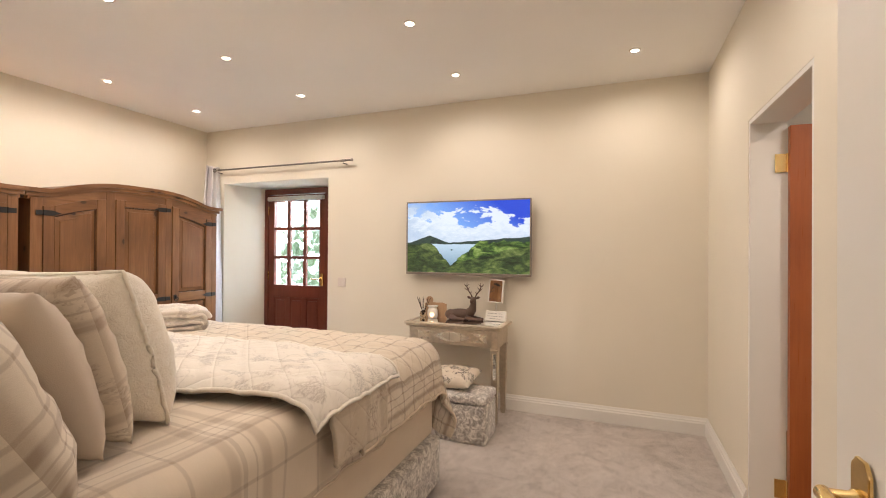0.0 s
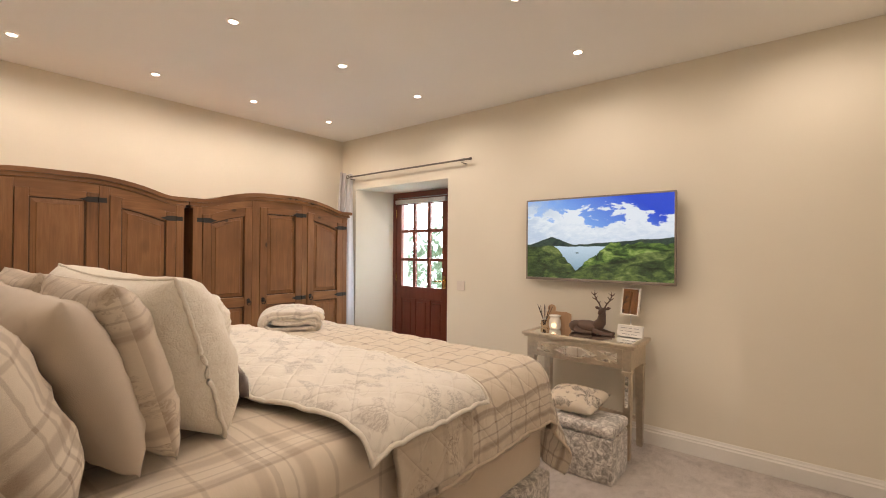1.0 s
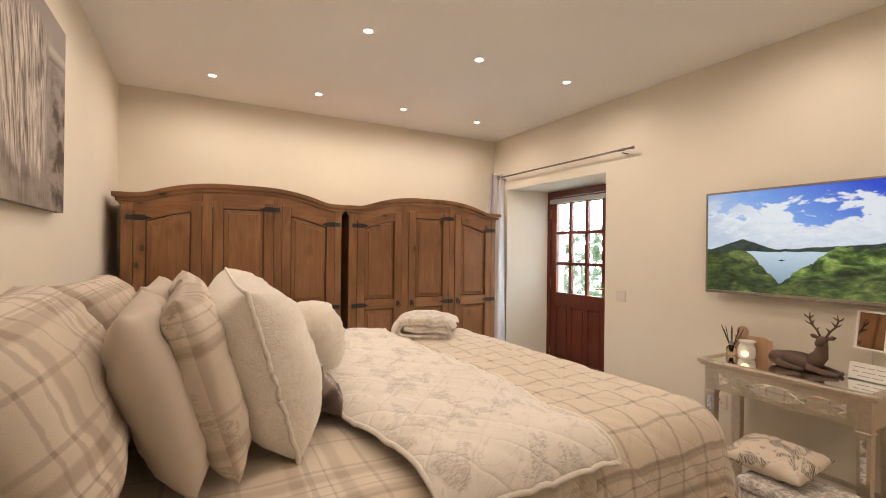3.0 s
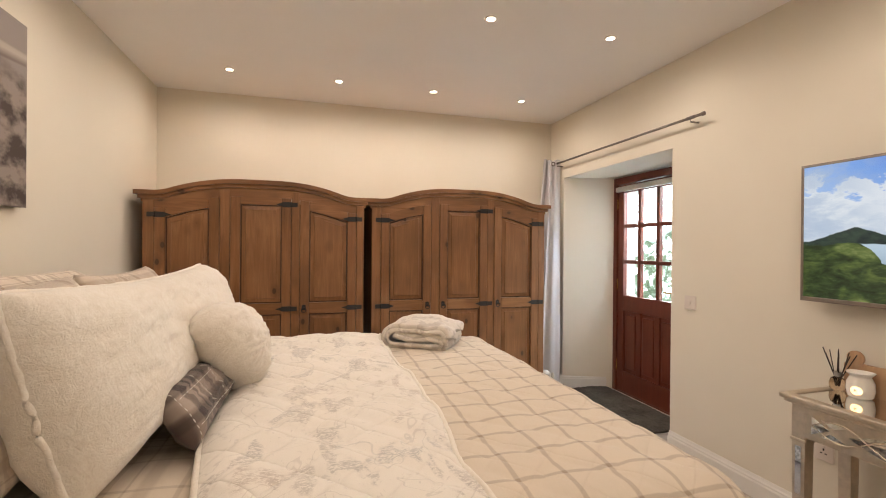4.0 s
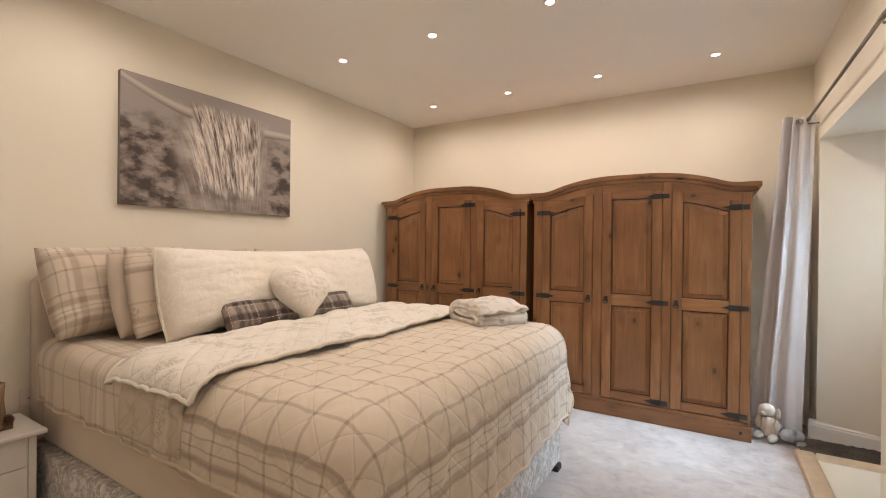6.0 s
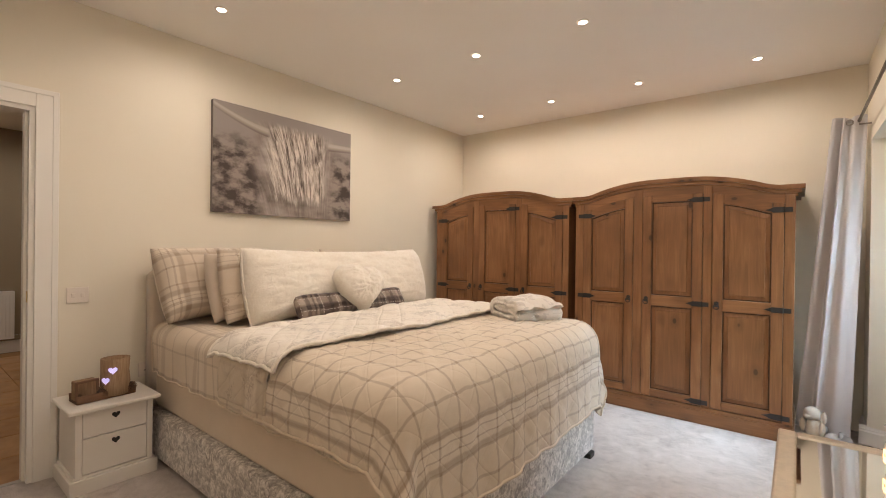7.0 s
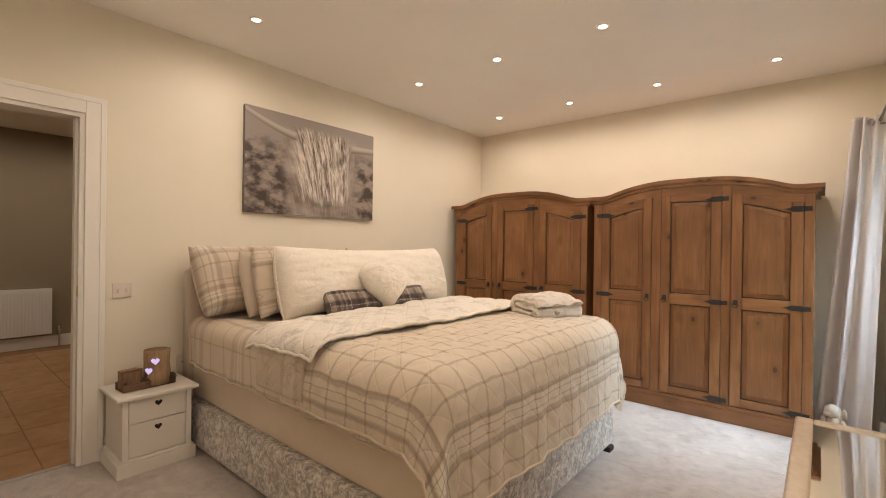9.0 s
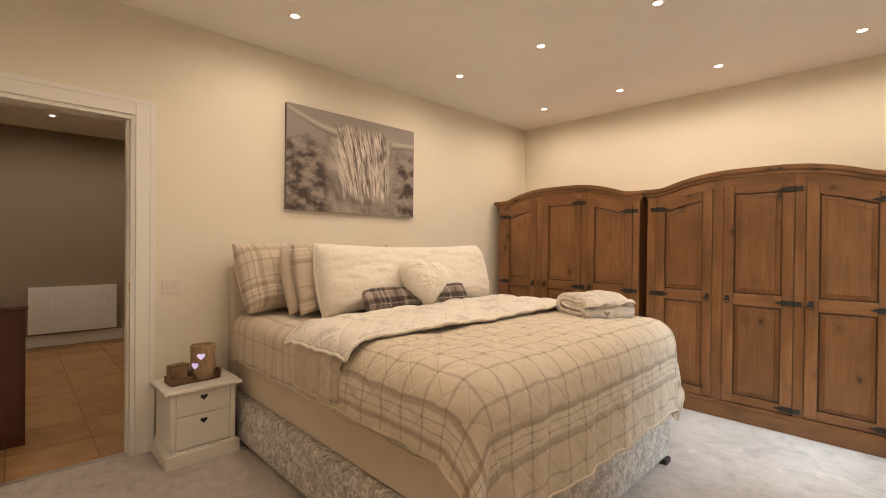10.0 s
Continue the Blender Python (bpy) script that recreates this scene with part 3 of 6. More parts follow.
skirting("baseboard", D_X0 - 0.105, 0.001, X_W, 0.001, 1).matrix_basis = pose(D_X0 - 0.105, 0.001, 0.001) @ Matrix.Diagonal((-1, 1, 1, 1))
skirting("baseboard", R_X1, Y_N - 0.001, X_E, Y_N - 0.001, 1).matrix_basis = pose(X_E, Y_N - 0.001, 0.001, 0, 0, 180)
skirting("baseboard", X_E, S_Y1 + 0.002, X_E, Y_N - 0.02, 1).matrix_basis = pose(X_E - 0.001, S_Y1 + 0.002, 0.001, 0, 0, 90)
skirting("baseboard", X_E, 0.02, X_E, S_Y0 - 0.002, 1).matrix_basis = pose(X_E - 0.001, 0.02, 0.001, 0, 0, 90)
skirting("baseboard", X_W, Y_N, R_X0, Y_N, 1).matrix_basis = pose(R_X0, Y_N - 0.001, 0.001, 0, 0, 180)
skirting("baseboard", R_X0, Y_N, -3.57, R_DEPTH - 0.02, 1).matrix_basis = pose(-3.578, R_DEPTH - 0.06, 0.001, 0, 0, -106.0)


def architrave(name, wide, high, board, proud, at, turn, label):
    """Three moulded boards round an opening, in the xz plane, facing -y."""
    bm = bmesh.new()
    for x0, x1 in ((-board, 0.0), (wide, wide + board)):
        box(bm, x0, x1, -proud, 0, 0.0, high + board, 0.004)
        s = 1 if x0 < 0 else -1
        xo = x0 if x0 < 0 else x1
        box(bm, min(xo, xo + s * 0.028), max(xo, xo + s * 0.028), -proud - 0.004, -proud + 0.002, 0.0, high + board - 0.001, 0.003)
    box(bm, 0.0, wide, -proud, 0, high, high + board, 0.004)
    box(bm, -board + 0.001, wide + board - 0.001, -proud - 0.004, -proud + 0.002, high + board - 0.028, high + board, 0.003)
    ob = structure(name, bm, trim_paint, label, "door frame")
    ob.matrix_basis = pose(*at, 0, 0, turn)
    return ob


architrave("trim", D_X1 - D_X0, D_TOP, 0.098, 0.016, (D_X1, 0.001, 0.0), 180, "white painted moulded architrave round the hall doorway")
architrave("trim", D_X1 - D_X0, D_TOP, 0.098, 0.016, (D_X0, -0.141, 0.0), 0, "white painted moulded architrave round the hall doorway")
j = bmesh.new()
box(j, D_X0 - 0.001, D_X0 + 0.022, -0.142, 0.003, 0, D_TOP)
box(j, D_X1 - 0.022, D_X1 + 0.001, -0.142, 0.003, 0, D_TOP)
box(j, D_X0 + 0.022, D_X1 - 0.022, -0.142, 0.003, D_TOP - 0.022, D_TOP + 0.001)
box(j, D_X0 + 0.022, D_X0 + 0.034, -0.10, -0.045, 0, D_TOP - 0.022)
structure("trim", j, trim_paint, "white painted door lining of the hall doorway", "door frame")
k = boxed(D_X0 + 0.021, D_X0 + 0.0245, -0.035, -0.010, 0.96, 1.02)
structure("trim", k, brass, "small brass strike plate in the door lining", "strike plate")
j = bmesh.new()
box(j, X_E + 0.002, X_E + 0.155, S_Y1 - 0.022, S_Y1 + 0.001, 0, S_TOP)
box(j, X_E + 0.002, X_E + 0.155, S_Y0 - 0.001, S_Y0 + 0.022, 0, S_TOP)
box(j, X_E + 0.002, X_E + 0.155, S_Y0 + 0.022, S_Y1 - 0.022, S_TOP - 0.022, S_TOP + 0.001)
structure("trim", j, trim_paint, "white painted door lining of the side doorway", "door frame")
structure("trim", boxed(D_X0 + 0.022, D_X1 - 0.022, -0.075, -0.045, 0.0, 0.006, 0.002), steel, "thin metal carpet threshold strip in the doorway", "threshold")

# ---- hall beyond the south doorway ----
H_Y, H_X0, H_X1 = -3.95, -1.6, 2.2
structure("floor", boxed(H_X0, H_X1, H_Y, -0.06, -0.12, -0.008), grout, "grouted hall floor under tan tiles", "hall floor")
HALL_FLOOR = bpy.data.objects["floor.001"]
structure("ceiling", boxed(H_X0 - 0.1, H_X1 + 0.1, H_Y - 0.1, -0.14, 2.58, 2.7), ceiling_paint, "white painted hall ceiling", "ceiling")
for a in ((H_X0 - 0.1, H_X1 + 0.1, H_Y - 0.1, H_Y), (H_X0 - 0.1, H_X0, H_Y, -0.14), (H_X1, H_X1 + 0.1, H_Y, -0.14)):
    structure("wall_hall", boxed(*a, -0.12, 2.58), hall_paint, "dark taupe painted hall wall", "wall")
structure("baseboard", boxed(H_X0, H_X1, H_Y, H_Y + 0.018, 0, 0.14, 0.004), trim_paint, "white painted skirting board in the hall", "skirting")

# ---- side room beyond the east doorway ----
structure("floor", boxed(X_E, 3.2, 0.6, 3.9, -0.12, -0.001), grout, "pale tiled floor of the side room", "floor")
structure("ceiling", boxed(X_E + 0.153, 3.3, 0.5, 4.0, 2.5, 2.6), ceiling_paint, "white ceiling of the side room", "ceiling")
for a in ((3.2, 3.3, 0.5, 4.0), (X_E + 0.153, 3.2, 0.5, 0.6), (X_E + 0.153, 3.2, 3.9, 4.0)):
    structure("wall_side_room", boxed(*a, -0.12, 2.5), reveal_paint, "pale grey-white painted wall of the side room", "wall")

# ---- garden beyond the glazed door ----
g = bmesh.new()
box(g, -9.0, 4.0, 7.0, 7.05, -1.0, 6.0)
structure("backdrop", g, garden, "bright blurred garden trees and sky outside", "garden")
structure("ground", boxed(-9.0, 4.0, R_DEPTH + 0.2, 7.0, -0.2, -0.1), paint("pale paving", (0.42, 0.40, 0.37), 0.9, 0.1), "pale paving outside the door", "paving")


# ---- downlights ----
def downlight(x, y, z, lamp=True, first=[], watts=DOWNLIGHT_WATTS):
    if not first:
        t = thing("ceiling_downlight", "small round lit downlight with a white rim", "ceiling light", "ceiling downlights", (x, y, z))
        rim = bmesh.new()
        lathe(rim, [(0.0225, -0.001), (0.025, -0.005), (0.034, -0.005), (0.037, -0.0005)], 28, cap=False)
        part("rim", rim, white_plastic, t, "white trim ring", True)
        face = bmesh.new()
        lathe(face, [(0.023, -0.003), (0.015, -0.0035)], 28)
        part("lamp_face", face, lamp_glow, t, "glowing lamp face")
        first.append(t)
    else:
        t = copy_thing(first[0], pose(x, y, z))
    if lamp:
        data = bpy.data.lights.new("downlight_lamp", "SPOT")
        data.energy, data.color = watts, DOWNLIGHT_COLOUR
        data.spot_size, data.spot_blend, data.shadow_soft_size = radians(180), 0.70, 0.028
        ob = new("downlight_lamp", data)
        ob.matrix_basis = pose(x, y, z - 0.03)


# The downlight at (0.434, 1.39) is unseen, added for the bed's near side.
for lx, ys in ((-3.383, (0.63, 1.402, 2.158, 2.946)), (-2.167, (0.627, 1.40, 2.166, 2.944)), (-0.79, (0.575, 1.39, 2.186, 2.975)), (0.434, (1.39, 3.0))):
    for ly in ys:
        downlight(lx, ly, CEIL)
# Only one hall downlight is known; the others are added to brighten the hall.
for lx in (-0.9, 0.13, 1.2):
    for ly in (-1.0, -2.0, -3.1):
        downlight(lx, ly, 2.58, ly < -1.5, watts=11.0)
# Both lamps are unseen additions that brighten the side room and its door lining.
downlight(1.85, 1.45, 2.5, watts=34.0)
downlight(2.4, 2.9, 2.5, watts=24.0)


# ---- wardrobes ----
W_WIDE, W_DEEP, W_END, W_APEX = 1.505, 0.55, 1.665, 1.765


def crown(s):
    """Height of the arched top's underside along the front, s from 0 to 1."""
    def half(q):
        if q < 0.045:
            return 0.0
        if q < 0.12:
            return 0.22 * ((q - 0.045) / 0.075) ** 2
        k = min(1.0, (q - 0.12) / 0.32)
        return 0.22 + 0.78 * (1 - (1 - k) ** 2.2)
    return W_END + (W_APEX - W_END) * half(min(s, 1 - s))


def arc(y0, y1, drop, n=14):
    return [(y0 + (y1 - y0) * i / n, crown((y0 + (y1 - y0) * i / n) / W_WIDE) - drop) for i in range(n + 1)]


def strap_hinge(parent, y, z, flip):
    """Black iron strap with a pointed tail, in the front plane x = 0, turned by flip."""
    bm = bmesh.new()
    k = -1 if flip else 1
    pts = [(-0.045, -0.016), (0.0, -0.016), (0.004, -0.019), (0.060, -0.018), (0.074, -0.010), (0.108, 0.0), (0.074, 0.010), (0.060, 0.018), (0.004, 0.019), (0.0, 0.016), (-0.045, 0.016)]
    pts = [(y + k * a, z + b) for a, b in pts]
    if flip:
        pts = pts[::-1]
    prism(bm, pts, 0.027, 0.0315)
    tube(bm, [(0.033, y, z - 0.018), (0.033, y, z + 0.018)], 0.0045, 8)
    return part("hinge", bm, iron, parent, "black iron strap hinge")


def ring_pull(parent, y, z):
    bm = bmesh.new()
    prism(bm, [(y - 0.014, z - 0.012), (y + 0.014, z - 0.012), (y + 0.014, z + 0.024), (y, z + 0.03), (y - 0.014, z + 0.024)], 0.027, 0.0305)
    tube(bm, [(0.0285, y, z + 0.008), (0.047, y, z + 0.008)], 0.006, 8)
    ring = [(0.045 + 0.004 * math.sin(2 * math.pi * i / 16), y + 0.017 * math.cos(2 * math.pi * i / 16), z - 0.010 + 0.017 * math.sin(2 * math.pi * i / 16)) for i in range(17)]
    tube(bm, ring, 0.0035, 6)
    return part("ring_pull", bm, iron, parent, "black iron ring pull")


def wardrobe_door(parent, y0, y1, hinge_left, knob_left, square=False):
    """A framed leaf with two fielded panels; its head follows the arch, its upper panel too unless square."""
    zb, zm0, zm1 = 0.134, 0.846, 0.930
    st, n = 0.066, 12
    head = arc(y0, y1, 0.055, n)
    inner = [(y, 1.655 if square else z - 0.072) for y, z in arc(y0 + st, y1 - st, 0.055, n)]
    bm = bmesh.new()
    prism(bm, [(y0, zb), (y0 + st, zb), (y0 + st, crown((y0 + st) / W_WIDE) - 0.055), (y0, head[0][1])], 0.003, 0.027, 0, 0.004)
    prism(bm, [(y1 - st, zb), (y1, zb), (y1, head[-1][1]), (y1 - st, crown((y1 - st) / W_WIDE) - 0.055)], 0.003, 0.027, 0, 0.004)
    d = part("door", bm, pine_v, parent)
    top = [(y, z) for y, z in arc(y0 + st, y1 - st, 0.055, n)]
    for outline in ([(y0 + st, zb), (y1 - st, zb), (y1 - st, zb + 0.056), (y0 + st, zb + 0.056)], [(y0 + st, zm0), (y1 - st, zm0), (y1 - st, zm1), (y0 + st, zm1)], inner + top[::-1]):
        part("rail", prism(bmesh.new(), outline, 0.003, 0.0262, 0, 0.004), pine_h, d)

    def panel(outline):
        c = (sum(p[0] for p in outline) / len(outline), sum(p[1] for p in outline) / len(outline))
        # base plate in darkened pine, painting the shadow line round the panel
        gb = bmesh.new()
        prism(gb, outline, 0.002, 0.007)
        part("groove", gb, groove_shade_wood, d, "panel groove with shade put into its colour")

        def shrink(m):
            return [(y + (m if y < c[0] else -m), z + (m if z < c[1] else -m)) for y, z in outline]
        pb = bmesh.new()
        a = [pb.verts.new((0.0065, *p)) for p in shrink(0.009)]
        b0 = [pb.verts.new((0.0100, *p)) for p in shrink(0.0095)]
        b1 = [pb.verts.new((0.0150, *p)) for p in shrink(0.034)]
        b = [pb.verts.new((0.0200, *p)) for p in shrink(0.038)]
        nn = len(a)
        for lo_ring, hi_ring in ((a, b0), (b0, b1), (b1, b)):
            for i in range(nn):
                pb.faces.new((lo_ring[i], lo_ring[(i + 1) % nn], hi_ring[(i + 1) % nn], hi_ring[i]))
        pb.faces.new(b)
        part("panel", pb, pine_v, d)
    lo = zb + 0.056
    panel([(y0 + st, lo), (y1 - st, lo), (y1 - st, zm0), (y0 + st, zm0)])
    panel([(y0 + st, zm1), (y1 - st, zm1)] + inner[::-1])
    hy = y0 if hinge_left else y1
    for hz in (0.162, 0.886, min(head[0][1], head[-1][1]) - 0.045):
        strap_hinge(d, hy, hz, not hinge_left)
    ring_pull(d, y0 + 0.03 if knob_left else y1 - 0.03, 0.886)
    return d


def wardrobe(at):
    t = thing("wardrobe", "dark waxed pine three-door wardrobe with arched cornice", "wardrobe", "pine wardrobes", at)
    b = bmesh.new()
    box(b, -W_DEEP, 0, 0.0, 0.022, 0.10, W_END, 0.002)
    box(b, -W_DEEP, 0, W_WIDE - 0.022, W_WIDE, 0.10, W_END, 0.002)
    box(b, -W_DEEP, -W_DEEP + 0.012, 0.022, W_WIDE - 0.022, 0.10, W_END)
    box(b, -W_DEEP + 0.012, -0.02, 0.022, W_WIDE - 0.022, 0.10, 0.125)
    part("carcass", b, pine_v, t)
    f = bmesh.new()
    for y0, y1 in ((0.0, 0.070), (0.482, 0.549), (0.971, 1.029), (1.449, W_WIDE)):
        prism(f, [(y0, 0.125), (y1, 0.125), (y1, crown(y1 / W_WIDE)), (y0, crown(y0 / W_WIDE))], -0.018, 0.022, 0, 0.003)
    part("front_frame", f, pine_v, t)
    f = bmesh.new()
    edge = arc(0.0, W_WIDE, 0.0, 48)
    prism(f, [(y, z - 0.056) for y, z in edge] + edge[::-1], -0.018, 0.018, 0)
    part("frieze", f, pine_h, t)
    # near-black board whose colour paints the shade in the door gaps
    back = bmesh.new()
    prism(back, [(0.022, 0.125), (W_WIDE - 0.022, 0.125), (W_WIDE - 0.022, W_END), (0.022, W_END)], -0.030, -0.019, 0)
    part("inner_board", back, gap_shade, t, "dark board painted as shade behind the door gaps")
    # cornice in three mouldings, each further out and higher
    c = bmesh.new()
    for lift, thick, out in ((-0.012, 0.024, 0.014), (0.010, 0.026, 0.030), (0.036, 0.030, 0.050)):
        e = [(-out + (W_WIDE + 2 * out) * i / 60, 0.0) for i in range(61)]
        e = [(y, crown(max(0, min(1, y / W_WIDE))) + lift) for y, _ in e]
        prism(c, e + [(y, z + thick) for y, z in e[::-1]], -W_DEEP if out > 0.02 else -0.02, out, 0, 0.006)
    part("cornice", c, pine_h, t, "stepped arched cornice")
    p = bmesh.new()
    box(p, -W_DEEP - 0.0, 0.032, -0.012, W_WIDE + 0.012, 0.0, 0.100, 0.006)
    box(p, -W_DEEP, 0.026, -0.004, W_WIDE + 0.004, 0.098, 0.128, 0.008)
    part("plinth", p, pine_h, t)
    for y in (0.05, W_WIDE - 0.05):
        peg = bmesh.new()
        box(peg, 0.031, 0.036, y - 0.009, y + 0.009, 0.045, 0.063, 0.002)
        part("peg", peg, iron, t, "small dark square peg")
    wardrobe_door(t, 0.073, 0.479, True, False)
    wardrobe_door(t, 0.552, 0.968, False, True, True)
    wardrobe_door(t, 1.032, 1.446, False, True)
    return t


WX = -3.378
w1 = wardrobe((WX, 0.094, 0))
w2 = copy_thing(w1, pose(WX, 1.662, 0))


# ---- bed ----
BX0, BX1, BY0, BY1 = -2.375, -0.615, 0.115, 2.195
bed = thing("bed", "silver crushed velvet divan bed with padded headboard", "bed")
part("divan_base", boxed(BX0, BX1 + 0.030, BY0, BY1, 0.03, 0.292, 0.016, 3), velvet, bed, "crushed silver velvet base", True)
part("mattress", boxed(BX0 + 0.01, BX1 - 0.012, BY0, BY1 - 0.005, 0.293, 0.76, 0.028, 4), sheet_cloth, bed, "beige cotton covered mattress", True)
hb = bmesh.new()
prism(hb, [(BX0 - 0.01, 0.05), (BX1 + 0.01, 0.05), (BX1 + 0.01, 1.085), (BX1 - 0.04, 1.13), (BX0 + 0.04, 1.13), (BX0 - 0.01, 1.085)], 0.022, 0.105, 1, 0.02)
part("headboard", hb, plain_pillow, bed, "tall beige fabric headboard", True)
for fx in (BX0 + 0.03, BX1 - 0.09):
    for fy in (BY0 + 0.05, BY1 - 0.07):
        part("foot", boxed(fx, fx + 0.07, fy, fy + 0.085, 0.0, 0.032, 0.004), iron, bed, "low dark plastic foot")


def drape(x0, x1, y0, y1, top, near, far, foot, r, folds, seed, skew=(0, 0), puff=0.0, grow=0.0, head_wave=0.0):
    """Cloth over the bed: far and near drops along x, a drop at the foot along y."""
    width = x1 - x0
    def side(d):
        """Horizontal run and fall for a length d past where the edge begins to round."""
        if d <= 0:
            return d, 0.0
        q = r * math.pi / 2
        if d < q:
            return r * math.sin(d / r), r * (1 - math.cos(d / r))
        return r, r + d - q
    def fn(a, b):
        s = -far + (width + far + near) * a
        t0 = y0 + skew[0] * (1 - a) + skew[1] * a
        t = t0 + (y1 + foot - t0) * b
        dn, df, dt = s - (width - r), r - s, t - (y1 - r)
        sgn = 1 if dn > 0 else -1
        over = max(0.0, dn, df)
        down = max(0.0, dt) if foot > 0 else 0.0
        x, y = x0 + s, t
        fallx = fally = hang = 0.0
        if over > 0 and down > 0:
            # the corner hangs as a fluted cone
            reach, turn = math.hypot(over, down), math.atan2(down, over)
            run, fall = side(reach)
            hang = max(0.0, fall - r)
            mid = math.sin(2 * turn) ** 2
            run += hang * mid * (0.26 if dn > 0 else 0.06) + hang * mid * 0.12 * math.sin(turn * 11 + seed)
            x = (x1 - r if dn > 0 else x0 + r) + sgn * run * math.cos(turn)
            y = y1 - r + run * math.sin(turn)
            fallx, fally = fall * math.cos(turn), fall * math.sin(turn)
        else:
            mid = 0.0
            run, fall = side(max(over, down))
            hang = max(0.0, fall - r)
            if over > 0:
                x, fallx = (x1 - r if dn > 0 else x0 + r) + sgn * run, fall
            elif down > 0:
                y, fally = y1 - r + run, fall
        z = top - fall
        # folds grow with the fall
        amp = folds * min(1, hang / 0.25) * (1 - mid)
        if fallx > fally:
            x += sgn * (amp * (math.sin(y * 17 + seed) + 0.6 * math.sin(y * 41 + seed * 2.1)) + grow * hang * (1 - mid))
        elif fally > 0:
            y += amp * (math.sin(x * 15 + seed * 1.7) + 0.6 * math.sin(x * 37 + seed)) + grow * hang * (1 - mid)
        n = frac_noise(x, y, seed, 3.1) * 0.012 + frac_noise(x, y, seed, 9.0) * 0.005
        quilt = 0.0
        if puff:
            q1 = abs(((s + t) / 0.20) % 1 - 0.5) * 2
            q2 = abs(((s - t) / 0.20) % 1 - 0.5) * 2
            quilt = puff * (min(1 - q1 ** 5, 1) * min(1 - q2 ** 5, 1))
        if fall < r:
            z += n + quilt
        else:
            if fallx >= fally:
                x += sgn * (n + quilt)
            else:
                y += n + quilt
        if head_wave:
            y += head_wave * (math.sin(s * 7 + seed) * (1 - b) + (0.8 * math.sin(s * 5.3 + seed) + 0.4 * math.sin(s * 14 + 1)) * b)
        return (x, y, z), (s, t)
    return fn


def cloth(name, fn, nu, nv, thick, material, label, category, hem=0.0, hem_material=None):
    bm = bmesh.new()
    sheet(bm, fn, nu, nv, thick)
    ob = tagged(part(name, bm, material, None, "", True), label, category)
    if hem:
        rim = [(i / nu, 0.0) for i in range(nu)] + [(1.0, j / nv) for j in range(nv)] + [(1 - i / nu, 1.0) for i in range(nu)] + [(0.0, 1 - j / nv) for j in range(nv + 1)]
        e = bmesh.new()
        tube(e, [fn(*p)[0] for p in rim], hem, 6)
        part("bound_edge", e, hem_material, ob, "stitched bound edge", True)
    return ob


cloth("duvet", drape(BX0 - 0.012, BX1 + 0.022, 0.16, 2.14, 0.805, 0.255, 0.30, 0, 0.085, 0.011, 1.3), 90, 170, 0.012, duvet_cloth, "beige tartan cotton duvet hanging over the bed's sides", "duvet", 0.005, sheet_cloth)
cloth("bedspread", drape(BX0 - 0.045, BX1 + 0.052, 1.02, BY1 + 0.050, 0.834, 0.215, 0.17, 0.435, 0.145, 0.008, 4.1, (0.0, 0.30), 0.007, 0.03), 170, 150, 0.016, bedspread_cloth, "beige tartan quilted bedspread draped over the bed's foot", "bedspread", 0.007, sheet_cloth)
def settle(fn, depth):
    """Lets a cloth's first edge sink towards what lies under it."""
    def sunk(a, b):
        (x, y, z), uv = fn(a, b)
        return (x, y, z - depth * max(0.0, 1 - b / 0.16) ** 2 - 0.45 * depth * max(0.0, 1 - (1 - b) / 0.10) ** 2), uv
    return sunk


throw = cloth("throw", settle(drape(BX0 - 0.055, BX1 + 0.080, 0.90, 1.575, 0.878, 0.040, 0.22, 0, 0.12, 0.004, 2.2, (-0.06, 0.12), 0.009, 0.06, 0.016), 0.040), 110, 60, 0.018, throw_cloth, "cream quilted throw printed with grey-brown leaves", "throw", 0.008, fluff)
flap = bmesh.new()
sheet(flap, drape(BX1 - 0.20, BX1 + 0.068, 1.09, 1.50, 0.846, 0.205, 0, 0, 0.12, 0.006, 3.0, (0.0, 0.04), 0.006, 0.05), 44, 44, 0.014)
part("turned_flap", flap, flap_cloth, throw, "turned-back quilted underside", True)


# ---- pillows and cushions ----
def fullness(u, v, w, h):
    """How far a cushion is filled at a place, from 0 at the seam to 1."""
    return max(0.0, (1 - abs(u) ** (2.6 * max(1.0, w / h))) * (1 - abs(v) ** (2.6 * max(1.0, h / w)))) ** 0.5


